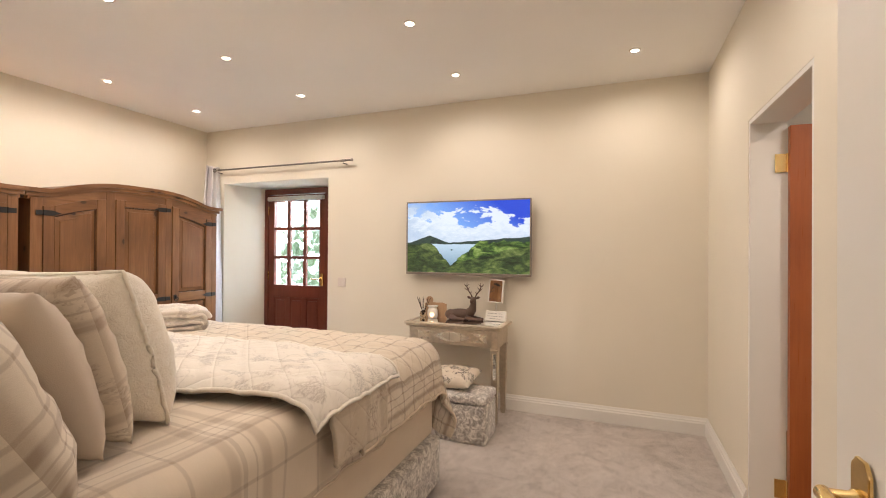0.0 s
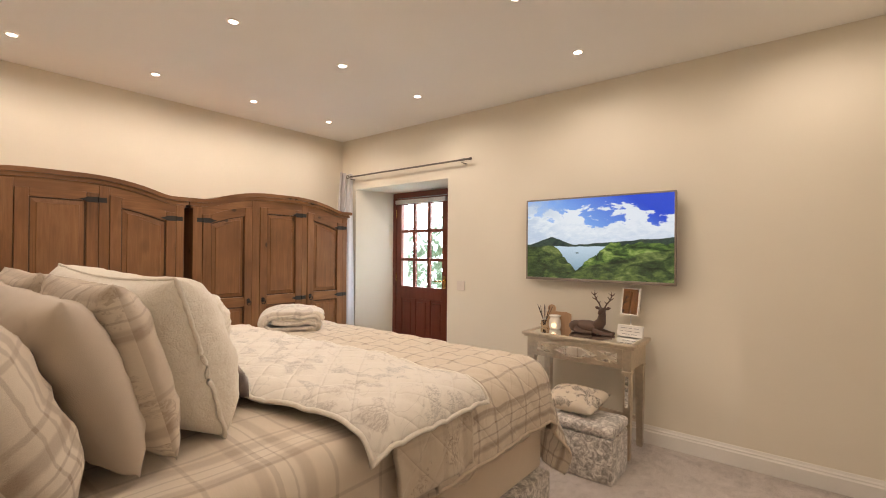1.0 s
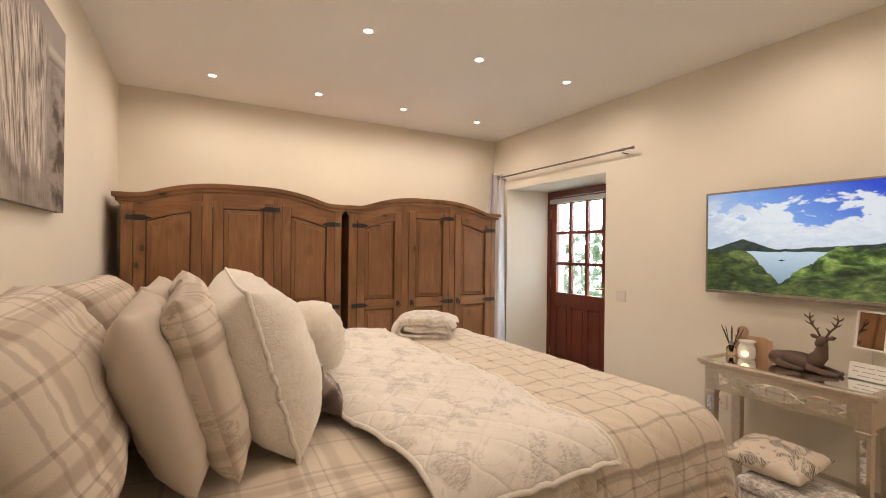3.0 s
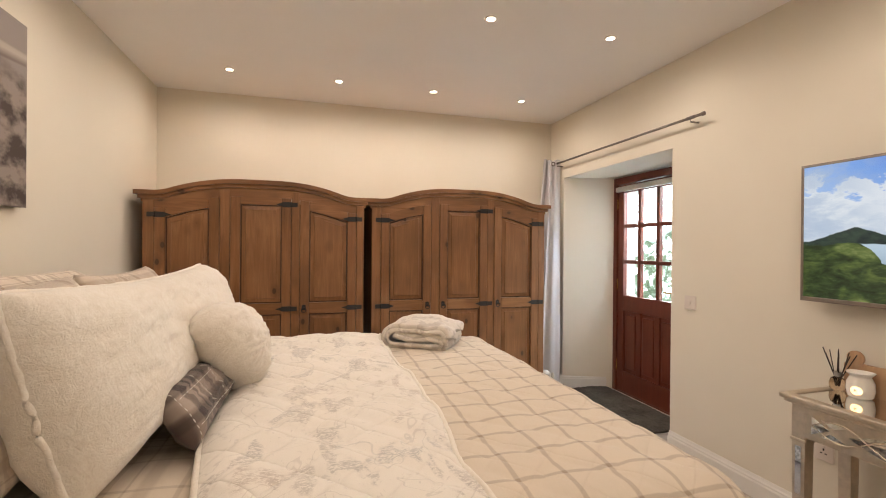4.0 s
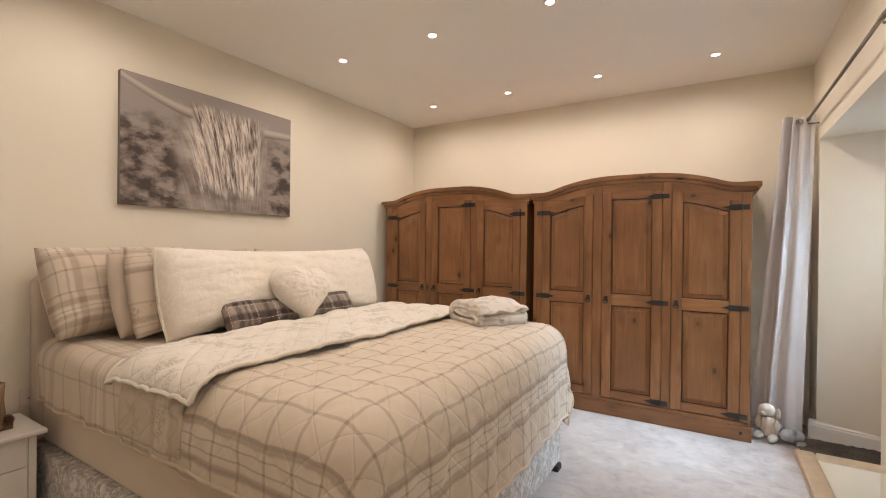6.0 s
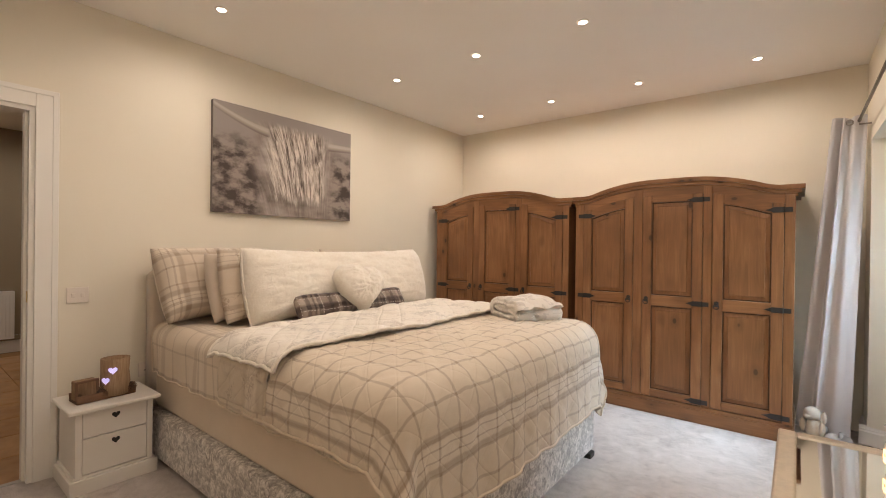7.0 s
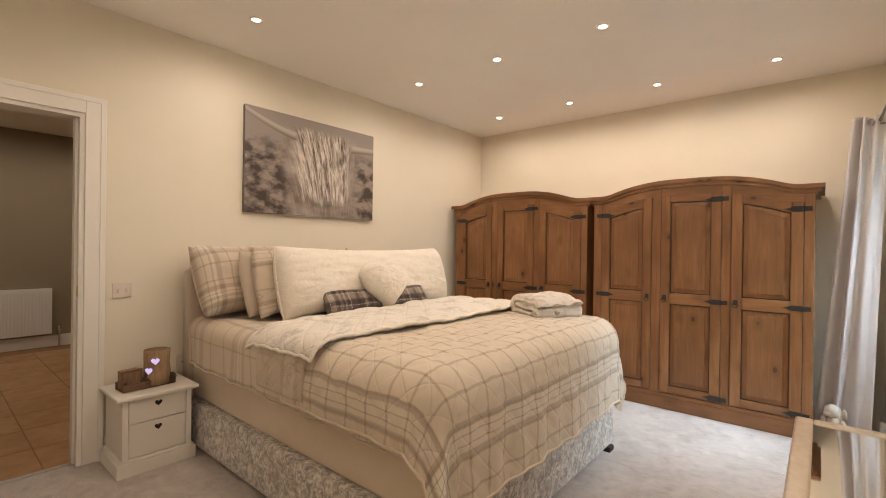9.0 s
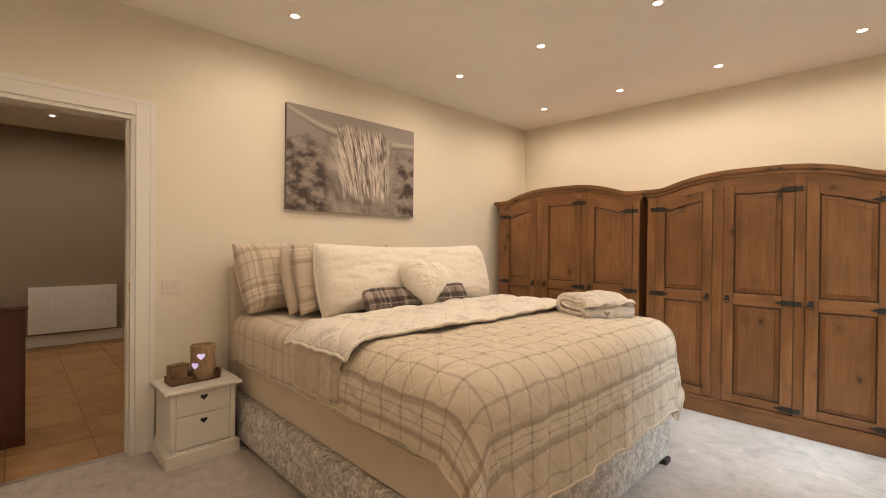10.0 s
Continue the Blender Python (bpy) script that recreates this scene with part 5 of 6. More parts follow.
# ---- dressing table ----
def dressing_table():
    x0, x1, y0, y1, zt = -1.280, -0.470, 3.140, 3.512, 0.750
    t = thing("dressing_table", "champagne silver dressing table with mirrored glass panels", "dressing table")
    m = bmesh.new()
    e = 0.045
    for a in ((x0, x1, y0, y0 + e), (x0, x1, y1 - e, y1), (x0, x0 + e, y0 + e, y1 - e), (x1 - e, x1, y0 + e, y1 - e)):
        box(m, *a, zt - 0.022, zt, 0.007, 3)
    box(m, x0 + 0.012, x1 - 0.012, y0 + 0.012, y1 - 0.012, zt - 0.036, zt - 0.018, 0.006)
    part("tabletop", m, champagne, t, "moulded champagne rim")
    part("mirror_top", boxed(x0 + e - 0.002, x1 - e + 0.002, y0 + e - 0.002, y1 - e + 0.002, zt - 0.018, zt - 0.004), mirror, t, "mirrored glass top")
    ax0, ax1, ay0, ay1 = x0 + 0.035, x1 - 0.035, y0 + 0.03, y1 - 0.015
    za = 0.580
    ap = bmesh.new()
    box(ap, ax0 + 0.05, ax1 - 0.05, ay1 - 0.02, ay1, za, zt - 0.034, 0.002)
    box(ap, ax0, ax0 + 0.02, ay0 + 0.05, ay1 - 0.05, za, zt - 0.034, 0.002)
    box(ap, ax1 - 0.02, ax1, ay0 + 0.05, ay1 - 0.05, za, zt - 0.034, 0.002)
    part("apron", ap, champagne, t)
    d = part("drawer_front", boxed(ax0 + 0.052, ax1 - 0.052, ay0 - 0.004, ay0 + 0.018, za + 0.004, zt - 0.038, 0.004), champagne, t, "drawer with mirrored lattice inlay")
    mz = (za + zt - 0.034) / 2
    cx = (ax0 + ax1) / 2
    half = (ax1 - ax0) / 2 - 0.085
    def lens(a, b, hgt, n=14):
        up = [(a + (b - a) * i / n, mz + hgt * math.sin(math.pi * i / n)) for i in range(n + 1)]
        lo = [(a + (b - a) * i / n, mz - hgt * math.sin(math.pi * i / n)) for i in range(n - 1, 0, -1)]
        return up + lo
    ml = bmesh.new()
    prism(ml, [(p, q) for p, q in lens(cx - 0.155, cx + 0.155, 0.040)], ay0 - 0.008, ay0 - 0.003, 1)
    part("mirror_inlay", ml, mirror, d, "oval mirror inlay")
    for s in (-1, 1):
        a, b = cx + s * 0.160, cx + s * half
        g = bmesh.new()
        prism(g, [(b, mz - 0.036), (b, mz + 0.036), (a + s * 0.06, mz)] if s > 0 else [(b, mz - 0.036), (a + s * 0.06, mz), (b, mz + 0.036)], ay0 - 0.008, ay0 - 0.003, 1)
        prism(g, [(a + s * 0.004, mz + 0.030), (a + s * 0.09, mz + 0.034), (a + s * 0.055, mz + 0.010)], ay0 - 0.008, ay0 - 0.003, 1)
        prism(g, [(a + s * 0.004, mz - 0.030), (a + s * 0.055, mz - 0.010), (a + s * 0.09, mz - 0.034)], ay0 - 0.008, ay0 - 0.003, 1)
        part("mirror_inlay", g, mirror, d, "angled mirror inlay")
    rib = bmesh.new()
    for s in (-1, 1):
        pts = [(cx - half + 2 * half * i / 24, ay0 - 0.008, mz + s * 0.038 * math.cos(math.pi * (i / 24 - 0.5) * 3.0)) for i in range(25)]
        tube(rib, pts, 0.0026, 6)
    part("lattice", rib, champagne, d, "curved lattice strips")
    for lx, ly in ((ax0, ay0), (ax1 - 0.055, ay0), (ax0, ay1 - 0.055), (ax1 - 0.055, ay1 - 0.055)):
        lg = bmesh.new()
        box(lg, lx, lx + 0.055, ly, ly + 0.055, za - 0.01, zt - 0.034, 0.003)
        box(lg, lx - 0.004, lx + 0.059, ly - 0.004, ly + 0.059, za - 0.022, za - 0.008, 0.004)
        c = (lx + 0.0275, ly + 0.0275)
        ring = [(0.0255, za - 0.02), (0.0235, 0.30), (0.018, 0.06), (0.020, 0.03), (0.017, 0.0)]
        rows = [[lg.verts.new((c[0] + sx * r, c[1] + sy * r, z)) for sx, sy in ((-1, -1), (1, -1), (1, 1), (-1, 1))] for r, z in ring]
        for a, b in zip(rows, rows[1:]):
            for i in range(4):
                lg.faces.new((a[i], a[(i + 1) % 4], b[(i + 1) % 4], b[i]))
        lg.faces.new(rows[-1])
        o = part("leg", lg, champagne, t)
        if ly < 3.3:
            part("leg_mirror", boxed(c[0] - 0.012, c[0] + 0.012, c[1] - 0.028, c[1] - 0.0245, 0.34, za - 0.04, 0.001), mirror, o, "mirrored strip")
    part("back_rail", boxed(ax0 + 0.055, ax1 - 0.055, ay1 - 0.035, ay1 - 0.015, 0.18, 0.205, 0.003), champagne, t)


dressing_table()
TT = 0.7462


def table_items():
    # reclining ornament, one plain mesh
    b = bmesh.new()
    blob(b, (0.0, 0, 0.050), (0.125, 0.052, 0.050), nu=22, nv=14, lumps=0.05)
    blob(b, (-0.09, 0, 0.045), (0.060, 0.056, 0.046))
    tube(b, [(0.075, 0, 0.055), (0.110, 0, 0.10), (0.118, -0.004, 0.145), (0.120, -0.008, 0.182)], [0.047, 0.038, 0.028, 0.025], 14)
    tube(b, [(0.120, 0.012, 0.186), (0.118, -0.012, 0.184), (0.114, -0.050, 0.172), (0.113, -0.068, 0.166)], [0.022, 0.026, 0.017, 0.010], 12)
    for s in (-1, 1):
        tube(b, [(0.120 + s * 0.020, -0.002, 0.196), (0.120 + s * 0.045, -0.004, 0.206), (0.120 + s * 0.060, -0.002, 0.210)], [0.008, 0.013, 0.003], 8)
        main = [(0.120 + s * 0.012, 0, 0.200), (0.120 + s * 0.028, 0.004, 0.235), (0.120 + s * 0.052, 0.008, 0.265), (0.120 + s * 0.066, 0.006, 0.300), (0.120 + s * 0.062, 0.0, 0.338)]
        tube(b, main, [0.0065, 0.006, 0.0055, 0.005, 0.002], 7)
        for p, q in ((1, (0.120 + s * 0.014, -0.012, 0.258)), (2, (0.120 + s * 0.084, -0.01, 0.288)), (3, (0.120 + s * 0.092, 0.004, 0.325)), (3, (0.120 + s * 0.042, 0.0, 0.322)), (2, (0.120 + s * 0.038, -0.012, 0.296))):
            tube(b, [main[p], tuple((m0 + m1) / 2 + e for m0, m1, e in zip(main[p], q, (s * 0.004, 0, 0))), q], [0.0048, 0.0042, 0.0015], 6)
        tube(b, [(0.06, s * 0.045, 0.03), (0.13, s * 0.05, 0.018), (0.185, s * 0.035, 0.012), (0.20, s * 0.03, 0.012)], [0.02, 0.016, 0.012, 0.012], 8)
        tube(b, [(-0.08, s * 0.05, 0.03), (-0.02, s * 0.065, 0.016), (0.05, s * 0.06, 0.012)], [0.026, 0.016, 0.010], 8)
    f = tagged(part("figurine", b, figurine_brown, None, "", True), "dark bronze reclining figurine with branching antlers", "figurine")
    f.matrix_basis = pose(-0.885, 3.412, TT, 0, 0, 0) @ Matrix.Diagonal((0.93, 0.80, 0.93, 1))
    # reed diffuser
    d = thing("reed_diffuser", "small glass reed diffuser bottle with dark reeds", "diffuser", "", (-1.235, 3.425, TT))
    g = bmesh.new()
    lathe(g, [(0.020, 0.0), (0.028, 0.008), (0.030, 0.03), (0.024, 0.05), (0.012, 0.058), (0.012, 0.078), (0.014, 0.080)], 18)
    part("bottle", g, smoked_glass, d, "", True)
    nk = bmesh.new()
    lathe(nk, [(0.0135, 0.060), (0.0135, 0.078)], 16)
    part("collar", nk, steel, d)
    for i, (dx, dy) in enumerate(((-0.06, 0.0), (-0.045, 0.02), (-0.035, -0.02), (-0.01, 0.02), (0.01, -0.01), (0.04, 0.01), (0.055, -0.02), (0.065, 0.01))):
        part("reed", tube(bmesh.new(), [(0.004 * (-1) ** i, 0, 0.02), (dx, dy, 0.175 - 0.01 * (i % 3))], 0.0022, 6), reed_dark, d)
    # wax burner
    w = thing("wax_burner", "white ceramic wax burner with a lit tealight", "wax burner", "", (-1.135, 3.40, TT))
    c = bmesh.new()
    lathe(c, [(0.034, 0.0), (0.042, 0.008), (0.047, 0.035), (0.045, 0.065), (0.036, 0.085), (0.034, 0.090), (0.044, 0.100), (0.047, 0.106), (0.043, 0.106), (0.030, 0.094)], 26)
    part("pot", c, ceramic, w, "", True)
    o = bmesh.new()
    pts = [(0.020 * math.cos(2 * math.pi * i / 18), 0.036 + 0.017 * math.sin(2 * math.pi * i / 18)) for i in range(18)]
    vs = []
    for px, pz in pts:
        a = px / 0.0478
        vs.append(o.verts.new((0.0480 * math.sin(a), -0.0480 * math.cos(a), pz)))
    o.faces.new(vs)
    part("opening", o, flame_glow, w, "glowing tealight opening").matrix_basis = pose(0, 0, 0, 0, 0, 14)
    # pale wooden ornament behind
    h = thing("wooden_ornament", "pale wooden cut-out ornament leaning on the wall", "ornament", "", (-1.13, 3.455, TT))
    p = bmesh.new()
    prism(p, [(-0.10, 0.0), (0.10, 0.0), (0.10, 0.115), (0.06, 0.13), (0.0, 0.125), (-0.05, 0.13), (-0.10, 0.12)], 0.0, 0.012, 1, 0.002)
    part("board", p, pale_wood, h)
    p = bmesh.new()
    prism(p, [(-0.055 + 0.032 * math.cos(2 * math.pi * i / 20), 0.148 + 0.032 * math.sin(2 * math.pi * i / 20)) for i in range(20)], -0.006, 0.006, 1, 0.002)
    part("disc", p, pale_wood, h)
    # little white sign with unreadable script
    s = thing("word_sign", "small white block sign with grey script lines", "sign", "", (-0.592, 3.435, TT + 0.002), -6)
    part("block", boxed(-0.088, 0.088, -0.012, 0.012, 0.0, 0.082, 0.003), furniture_white, s).rotation_euler = (radians(-12), 0, 0)
    for row, (z, spans) in enumerate(((0.060, ((-0.07, -0.02), (-0.01, 0.015), (0.025, 0.06))), (0.038, ((-0.07, -0.045), (-0.035, 0.02), (0.03, 0.07))), (0.018, ((-0.05, 0.0), (0.01, 0.05))))):
        for a, q in spans:
            part("script_bar", boxed(a, q, -0.0135, -0.0118, z - 0.0016, z + 0.0016, 0.0), ink_grey, s).rotation_euler = (radians(-12), 0, 0)


table_items()


def table_mirror():
    t = thing("table_mirror", "small white-framed mirror on a thin stand on the table", "mirror", "", (-0.598, 3.474, TT), -17)
    f = bmesh.new()
    lathe(f, [(0.034, 0.0), (0.034, 0.004), (0.008, 0.010), (0.0035, 0.014), (0.0035, 0.20)], 20)
    part("stand", f, steel, t, "thin metal stem and round base", True)
    w, h, b = 0.070, 0.0965, 0.009
    fr = bmesh.new()
    for q in ((-w, w, h - b, h), (-w, w, -h, -h + b), (-w, -w + b, -h + b, h - b), (w - b, w, -h + b, h - b)):
        box(fr, q[0], q[1], -0.006, 0.010, q[2], q[3], 0.002)
    tilt = pose(0, -0.006, 0.246, -8, 0, 0)
    o = part("frame", fr, furniture_white, t)
    o.matrix_basis = tilt
    part("glass", boxed(-w + b - 0.001, w - b + 0.001, 0.0, 0.006, -h + b - 0.001, h - b + 0.001), mirror, t, "mirror glass").matrix_basis = tilt


table_mirror()


def stool():
    x0, x1, y0, y1 = -0.87, -0.485, 2.775, 3.075
    t = thing("storage_stool", "crushed silver velvet box stool under the table", "stool")
    part("box", boxed(x0 + 0.006, x1 - 0.006, y0 + 0.006, y1 - 0.006, 0.0, 0.262, 0.012, 3), velvet, t, "", True)
    part("lid", boxed(x0, x1, y0, y1, 0.266, 0.328, 0.024, 4), velvet, t, "padded lid", True)
    c = cushion("seat_cushion", 0.37, 0.37, 0.10, fleece_print, (-0.86, 2.96, 0.385), 0, 0, "cream square cushion printed with dark feathers", 13, "cushion", pinch=0.06)
    c.matrix_basis = pose(-0.80, 2.80, 0.372, -84, 0, 0) @ pose(0, 0, 0, 0, 0, 0)


def feather_material():
    k = Mat("cream cotton with dark feather print", 0.9)
    uv = k.tc.outputs["UV"]
    u, v, _ = k.xyz(uv)
    n = k.noise(uv, 9, 4, 0.6, 1.2).step(0.50, 0.56) * k.wave(uv, 45, 8, 3, "DIAGONAL").step(0.35, 0.6)
    k.colour(k.mix(n, (0.66, 0.57, 0.45), (0.07, 0.055, 0.05)))
    k.bump(k.noise(uv, 300, 2), 0.3, 0.004)
    return k.m


fleece_print = feather_material()
stool()


# ---- bedside cabinets ----
def heart_outline(cx, cz, s):
    out = []
    for i in range(28):
        a = 2 * math.pi * i / 28
        out.append((cx + s * 16 * math.sin(a) ** 3 / 17, cz + s * (13 * math.cos(a) - 5 * math.cos(2 * a) - 2 * math.cos(3 * a) - math.cos(4 * a)) / 17))
    return out


def nightstand(at):
    W, D, H = 0.385, 0.345, 0.436
    t = thing("bedside_cabinet", "cream white two-drawer bedside cabinet with heart cut-outs", "bedside cabinet", "bedside cabinets", at)
    b = bmesh.new()
    box(b, -W / 2 + 0.02, W / 2 - 0.02, 0.01, D - 0.03, 0.085, H - 0.022, 0.002)
    part("body", b, furniture_white, t)
    part("top", boxed(-W / 2 - 0.012, W / 2 + 0.012, 0.0, D + 0.012, H - 0.022, H, 0.007, 3), furniture_white, t)
    p = bmesh.new()
    box(p, -W / 2 - 0.004, W / 2 + 0.004, 0.006, D - 0.004, 0.0, 0.075, 0.004)
    box(p, -W / 2 + 0.008, W / 2 - 0.008, 0.008, D - 0.016, 0.073, 0.090, 0.006)
    part("plinth", p, furniture_white, t)
    for sx in (-1, 1):
        x = sx * (W / 2 - 0.034)
        part("front_post", boxed(x - 0.014, x + 0.014, D - 0.032, D - 0.014, 0.088, H - 0.022, 0.002), furniture_white, t)
    for z0, z1 in ((0.096, 0.276), (0.280, 0.410)):
        d = part("drawer", boxed(-W / 2 + 0.05, W / 2 - 0.05, D - 0.034, D - 0.016, z0, z1, 0.003), furniture_white, t)
        # solid dark heart on the drawer front, painting a cut-out's shade
        hb_ = bmesh.new()
        prism(hb_, heart_outline(0, z1 - 0.040, 0.020), D - 0.020, D - 0.0152, 1)
        part("heart_hole", hb_, hole_shade, d, "heart-shaped finger hole painted as dark shade")
    return t


n1 = nightstand((-0.365, 0.02, 0.0))
n2 = copy_thing(n1, pose(-2.66, 0.02, 0.0))


def bedside_items():
    z = 0.437
    tr = thing("wooden_tray", "dark rustic wooden tray on the bedside cabinet", "tray", "", (-0.345, 0.205, z), 4)
    b = bmesh.new()
    box(b, -0.135, 0.135, -0.06, 0.06, 0.0, 0.012, 0.003)
    part("base", b, tray_wood, tr)
    for y in (-0.06, 0.052):
        part("rail", boxed(-0.135, 0.135, y, y + 0.009, 0.011, 0.042, 0.003), tray_wood, tr)
    lg = thing("log_lantern", "bark-covered log lantern with glowing lilac hearts", "lantern", "", (-0.395, 0.218, z + 0.0122))
    c = bmesh.new()
    n = 36
    prof = [(0.066, 0.0), (0.068, 0.06), (0.065, 0.12), (0.067, 0.195), (0.057, 0.197), (0.055, 0.12)]
    rows = []
    for r, zz in prof:
        rows.append([c.verts.new(((r + 0.0035 * frac_noise(math.cos(2 * math.pi * i / n) * 3, math.sin(2 * math.pi * i / n) * 3, zz * 12)) * math.cos(2 * math.pi * i / n), (r + 0.0035 * frac_noise(math.cos(2 * math.pi * i / n) * 3, math.sin(2 * math.pi * i / n) * 3, zz * 12)) * math.sin(2 * math.pi * i / n), zz)) for i in range(n)])
    for a, q in zip(rows, rows[1:]):
        for i in range(n):
            c.faces.new((a[i], a[(i + 1) % n], q[(i + 1) % n], q[i]))
    c.faces.new(rows[0][::-1])
    c.faces.new(rows[-1])
    part("bark_tube", c, bark_wood, lg, "", True)
    for ang, zz in ((66, 0.140), (38, 0.085)):
        h = bmesh.new()
        prism(h, heart_outline(0, zz, 0.022), 0.0690, 0.0715, 0)
        part("glowing_heart", h, heart_glow, lg, "glowing lilac heart").matrix_basis = pose(0, 0, 0, 0, 0, ang)
    bx = thing("wooden_box", "small weathered wooden box with twigs", "box", "", (-0.262, 0.205, z + 0.0122), 8)
    part("box", boxed(-0.048, 0.048, -0.03, 0.03, 0.0, 0.098, 0.003), bark_wood, bx)
    fb = bmesh.new()
    for a in ((-0.052, 0.052, 0.090, 0.102), (-0.052, 0.052, 0.0, 0.012), (-0.052, -0.042, 0.012, 0.090), (0.042, 0.052, 0.012, 0.090)):
        box(fb, a[0], a[1], 0.028, 0.036, a[2], a[3], 0.001)
    part("front_frame", fb, tray_wood, bx)
    for i in range(6):
        a = -0.5 + 0.2 * i
        part("twig", tube(bmesh.new(), [(-0.04, 0.042, 0.01 + 0.004 * i), (-0.04 - 0.05 * math.cos(a), 0.044 + 0.004 * i, 0.02 + 0.03 * math.sin(a) + 0.01 * i)], 0.0025, 5), reed_dark, bx)
    for k, (x, y, s) in enumerate(((-0.462, 0.245, 1.0), (-0.335, 0.252, 0.8))):
        cone = thing("pine_cone", "small dark brown pine cone on the tray", "pine cone", "pine cones", (x, y, z + 0.0125))
        pb = bmesh.new()
        blob(pb, (0, 0, 0.026 * s), (0.017 * s, 0.017 * s, 0.026 * s))
        part("core", pb, reed_dark, cone)
        sc = bmesh.new()
        for j in range(7):
            zz = (0.006 + 0.0065 * j) * s
            r = 0.024 * s * math.sin(math.pi * (0.18 + 0.75 * j / 7)) 
            for i in range(8):
                a = 2 * math.pi * (i + 0.5 * (j % 2)) / 8
                m = Matrix.Rotation(a, 3, "Z") @ Matrix.Rotation(radians(-35), 3, "Y")
                blob(sc, (r * math.cos(a), r * math.sin(a), zz), (0.008 * s, 0.006 * s, 0.0022 * s), m, 6, 4)
        o = part("scales", sc, tray_wood, cone, "woody open scales")
        o["kind"] = "stuff"
    cn = thing("candle_jar", "small white candle jar on the far bedside cabinet", "candle", "", (-2.62, 0.20, z))
    g = bmesh.new()
    lathe(g, [(0.034, 0), (0.037, 0.01), (0.037, 0.09), (0.033, 0.10)], 20)
    part("jar", g, ceramic, cn, "", True)
    ld = bmesh.new()
    lathe(ld, [(0.034, 0.10), (0.034, 0.112), (0.010, 0.118), (0.010, 0.13)], 20)
    part("lid", ld, brass, cn, "brass lid", True)


bedside_items()


# ---- doors ----
def hall_door():
    t = thing("door_2", "white painted panel door standing open into the room", "door", "", (0.694, 0.012, 0.0), 91.7)
    t["kind"] = "structure"
    W, H = 0.755, 1.968
    b = bmesh.new()
    box(b, 0.0, W, -0.018, 0.018, 0.008, H, 0.002)
    lf = part("door_leaf", b, trim_paint, t)
    for x0, x1 in ((0.11, 0.345), (0.41, 0.645)):
        for z0, z1 in ((0.22, 0.86), (1.10, 1.84)):
            for s in (-1, 1):
                m = bmesh.new()
                yy = (-0.0215, -0.0175) if s < 0 else (0.0175, 0.0215)
                box(m, x0, x1, yy[0], yy[1], z0, z1, 0.0015)
                part("panel", m, trim_paint, lf)
    for s in (-1, 1):
        h = bmesh.new()
        cx, cz = 0.668, 0.966
        pl = [(cx - 0.024, cz - 0.09), (cx + 0.024, cz - 0.09), (cx + 0.024, cz + 0.038), (cx + 0.020, cz + 0.046), (cx + 0.012, cz + 0.057), (cx - 0.012, cz + 0.057), (cx - 0.020, cz + 0.046), (cx - 0.024, cz + 0.038)]
        lo, hi = (0.0215, 0.027) if s > 0 else (-0.027, -0.0215)
        prism(h, pl, lo, hi, 1, 0.002)
        plate = part("handle_plate", h, brass, lf, "shaped brass back plate")
        g = bmesh.new()
        tube(g, [(cx, s * 0.026, cz), (cx, s * 0.034, cz), (cx, s * 0.036, cz), (cx, s * 0.066, cz)], [0.014, 0.013, 0.010, 0.009], 14)
        tube(g, [(cx + 0.012, s * 0.068, cz + 0.002), (cx, s * 0.070, cz + 0.003), (cx - 0.025, s * 0.068, cz - 0.002), (cx - 0.06, s * 0.062, cz - 0.008), (cx - 0.10, s * 0.058, cz - 0.002), (cx - 0.118, s * 0.056, cz + 0.004)], [0.006, 0.011, 0.010, 0.009, 0.009, 0.006], 12)
        part("lever", g, brass, plate, "brass lever", True)
    for z in (0.2, 1.75):
        part("hinge", boxed(-0.008, 0.006, -0.022, -0.010, z - 0.05, z + 0.05, 0.002), brass, lf, "brass hinge")


hall_door()


def side_door():
    t = thing("door_3", "orange varnished wooden door with glass panes, standing open", "door", "", (1.104, 2.498, 0.0), 0)
    t["kind"] = "structure"
    W, H, st = 0.76, 1.935, 0.105
    b = bmesh.new()
    box(b, 0, st, -0.035, 0, 0.01, H, 0.003)
    box(b, W - st, W, -0.035, 0, 0.01, H, 0.003)
    box(b, st, W - st, -0.035, 0, H - 0.11, H, 0.003)
    box(b, st, W - st, -0.035, 0, 0.01, 0.18, 0.003)
    zs = [0.18, 0.55, 0.92, 1.28, 1.64, H - 0.11]
    for z in zs[1:-1]:
        box(b, st, W - st, -0.032, -0.003, z - 0.012, z + 0.012, 0.003)
    for x in (st + (W - 2 * st) / 3, st + 2 * (W - 2 * st) / 3):
        box(b, x - 0.012, x + 0.012, -0.031, -0.004, 0.18, H - 0.11, 0.003)
    lf = part("door_leaf", b, orange_wood, t)
    for i in range(3):
        x0 = st + i * (W - 2 * st) / 3
        for z0, z1 in zip(zs, zs[1:]):
            part("pane", boxed(x0 + 0.008, x0 + (W - 2 * st) / 3 - 0.008, -0.020, -0.016, z0 + 0.008, z1 - 0.008), glass, lf, "clear glass pane")
    for z in (0.17, 1.76):
        h = bmesh.new()
        box(h, -0.052, -0.004, -0.002, 0.003, z - 0.045, z + 0.045, 0.001)
        tube(h, [(-0.002, -0.006, z - 0.045), (-0.002, -0.006, z + 0.045)], 0.006, 8)
        part("hinge", h, brass, lf, "brass butt hinge")


side_door()


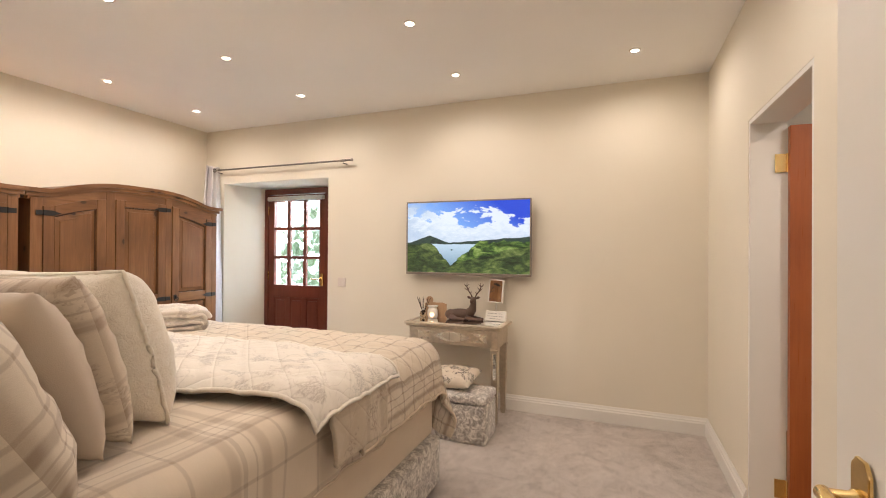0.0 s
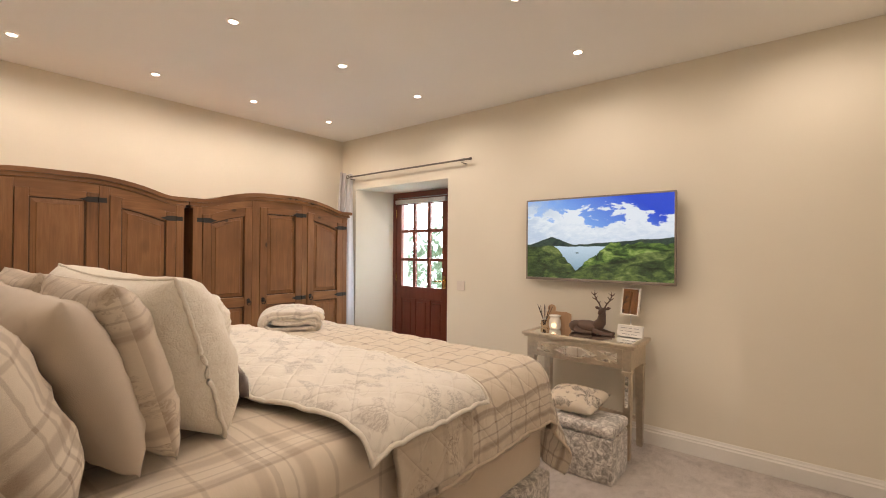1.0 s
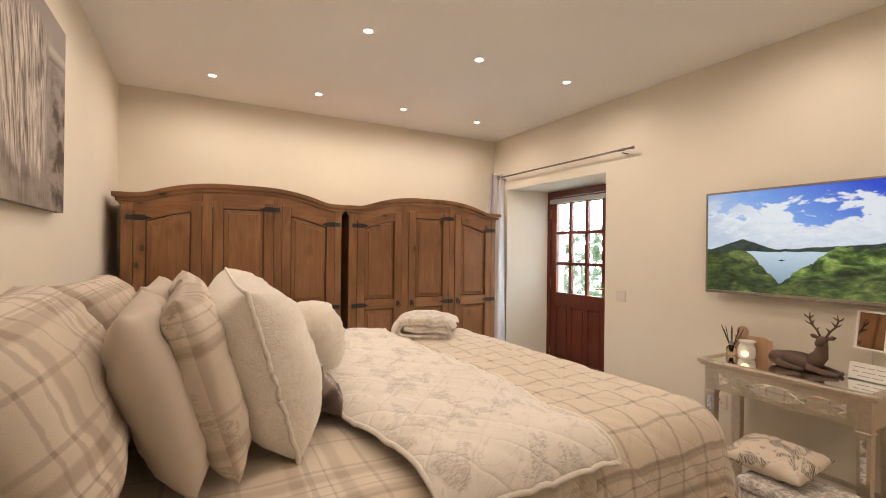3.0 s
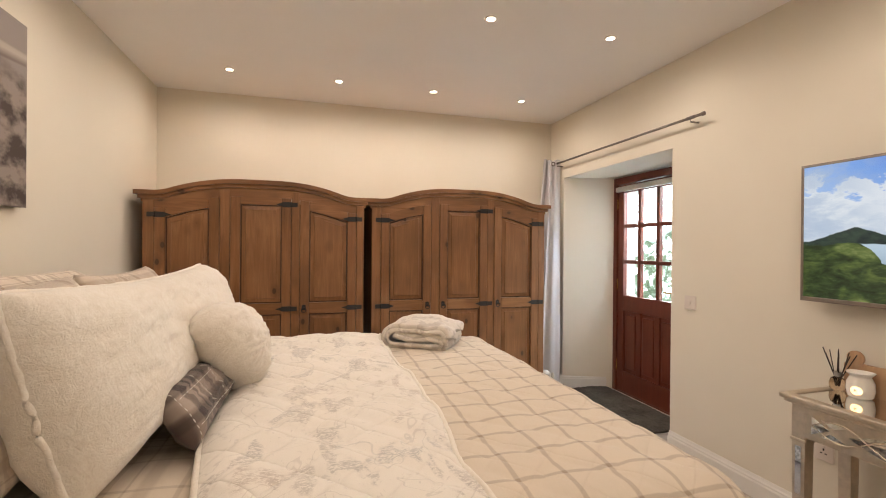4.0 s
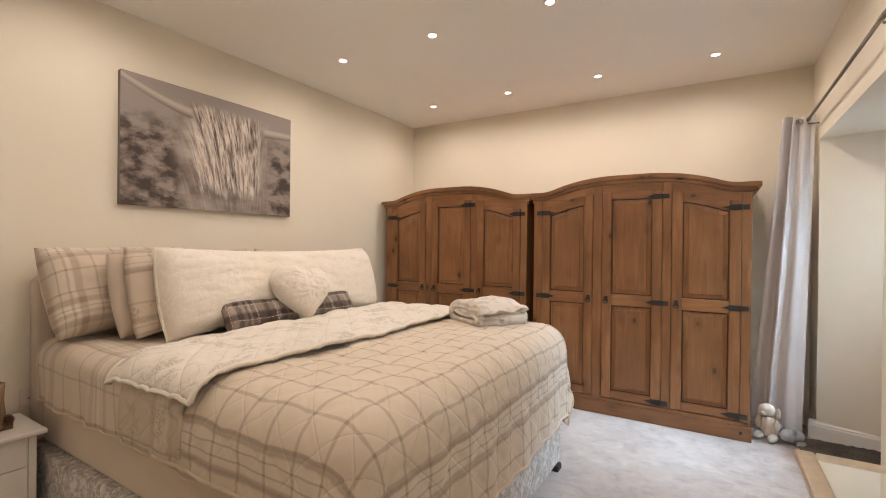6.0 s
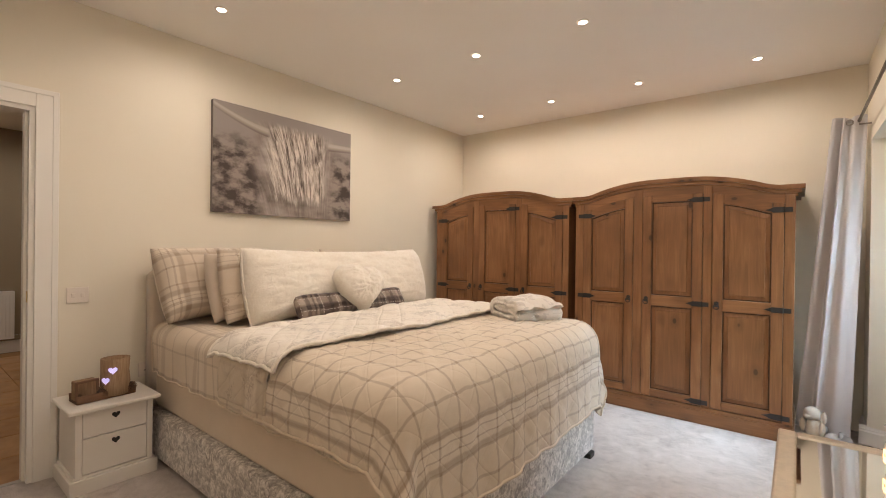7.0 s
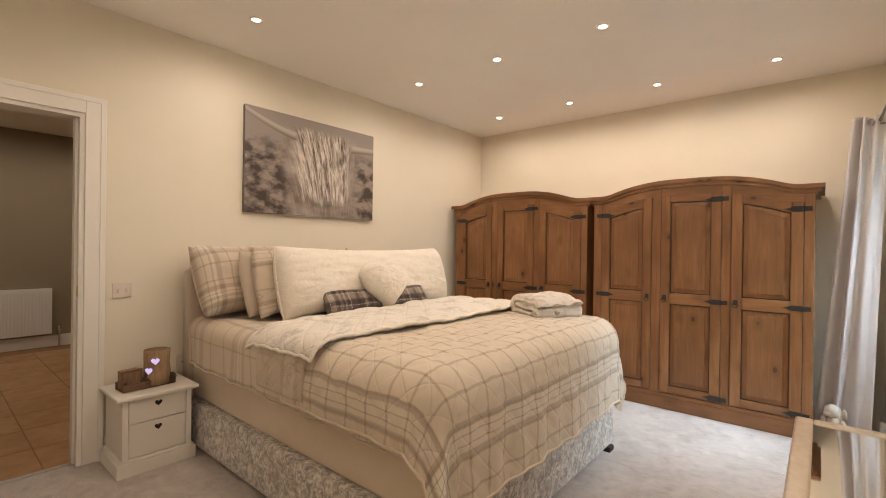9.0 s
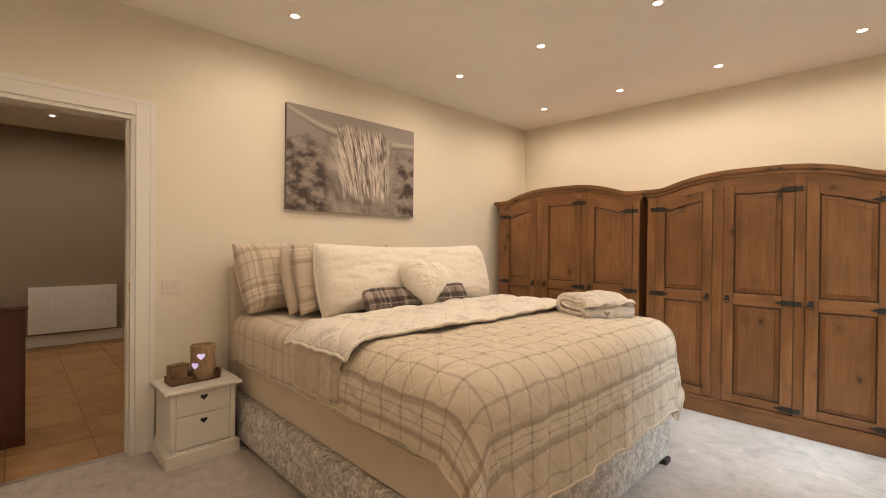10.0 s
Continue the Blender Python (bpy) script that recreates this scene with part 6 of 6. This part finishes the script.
# ---- hall things ----
def radiator():
    t = thing("radiator", "white panel radiator on the hall wall", "radiator")
    x0, x1, z0, z1, y = -0.535, 0.30, 0.165, 0.70, H_Y + 0.05
    part("panel", boxed(x0, x1, y, y + 0.028, z0, z1, 0.006), radiator_paint, t)
    n = 26
    for i in range(n):
        x = x0 + 0.02 + (x1 - x0 - 0.04) * (i + 0.5) / n
        part("flute", boxed(x - 0.010, x + 0.010, y + 0.027, y + 0.034, z0 + 0.03, z1 - 0.03, 0.003), radiator_paint, t)
    part("top_grille", boxed(x0, x1, y - 0.045, y + 0.03, z1 - 0.004, z1 + 0.012, 0.003), radiator_paint, t)
    v = bmesh.new()
    tube(v, [(x0 - 0.002, y + 0.01, z0 + 0.04), (x0 - 0.07, y + 0.01, z0 + 0.04), (x0 - 0.07, y + 0.01, 0.0)], 0.009, 8)
    part("pipe", v, chrome, t)
    v = bmesh.new()
    lathe(v, [(0.014, -0.03), (0.018, -0.01), (0.018, 0.03), (0.012, 0.04)], 12, (x0 - 0.07, y + 0.01, z0 + 0.05))
    part("valve", v, chrome, t, "chrome valve")
    part("bracket", boxed(-0.2, 0.0, H_Y, y, 0.4, 0.5), radiator_paint, t)


radiator()


def hall_cabinet():
    t = thing("hall_cabinet", "dark red polished wooden cabinet in the hall", "cabinet", "", (0.372, -1.02, 0.0))
    part("body", boxed(0.0, 0.85, 0.0, 0.42, 0.0, 0.835, 0.004), console_wood, t)
    part("top", boxed(-0.012, 0.87, -0.012, 0.435, 0.835, 0.862, 0.005), console_wood, t)
    for i in range(2):
        d = part("door", boxed(0.02 + 0.41 * i, 0.42 + 0.41 * i, 0.42, 0.438, 0.07, 0.81, 0.004), console_wood, t)
        part("handle", tube(bmesh.new(), [(0.39 + 0.07 * i, 0.45, 0.42), (0.39 + 0.07 * i, 0.45, 0.52)], 0.006, 8), brass, d)


hall_cabinet()
tile_mesh = bpy.data.meshes.new("tile")
tb = boxed(0.003, 0.397, 0.003, 0.397, -0.008, 0.0, 0.002, 1)
tb.to_mesh(tile_mesh)
tb.free()
tile_mesh.materials.append(hall_tile)
for i in range(9):
    for jj in range(9):
        o = new("tile", tile_mesh)
        o.parent = HALL_FLOOR
        o.location = (H_X0 + 0.06 + 0.40 * i, -0.075 - 0.40 * (jj + 1), 0.0)
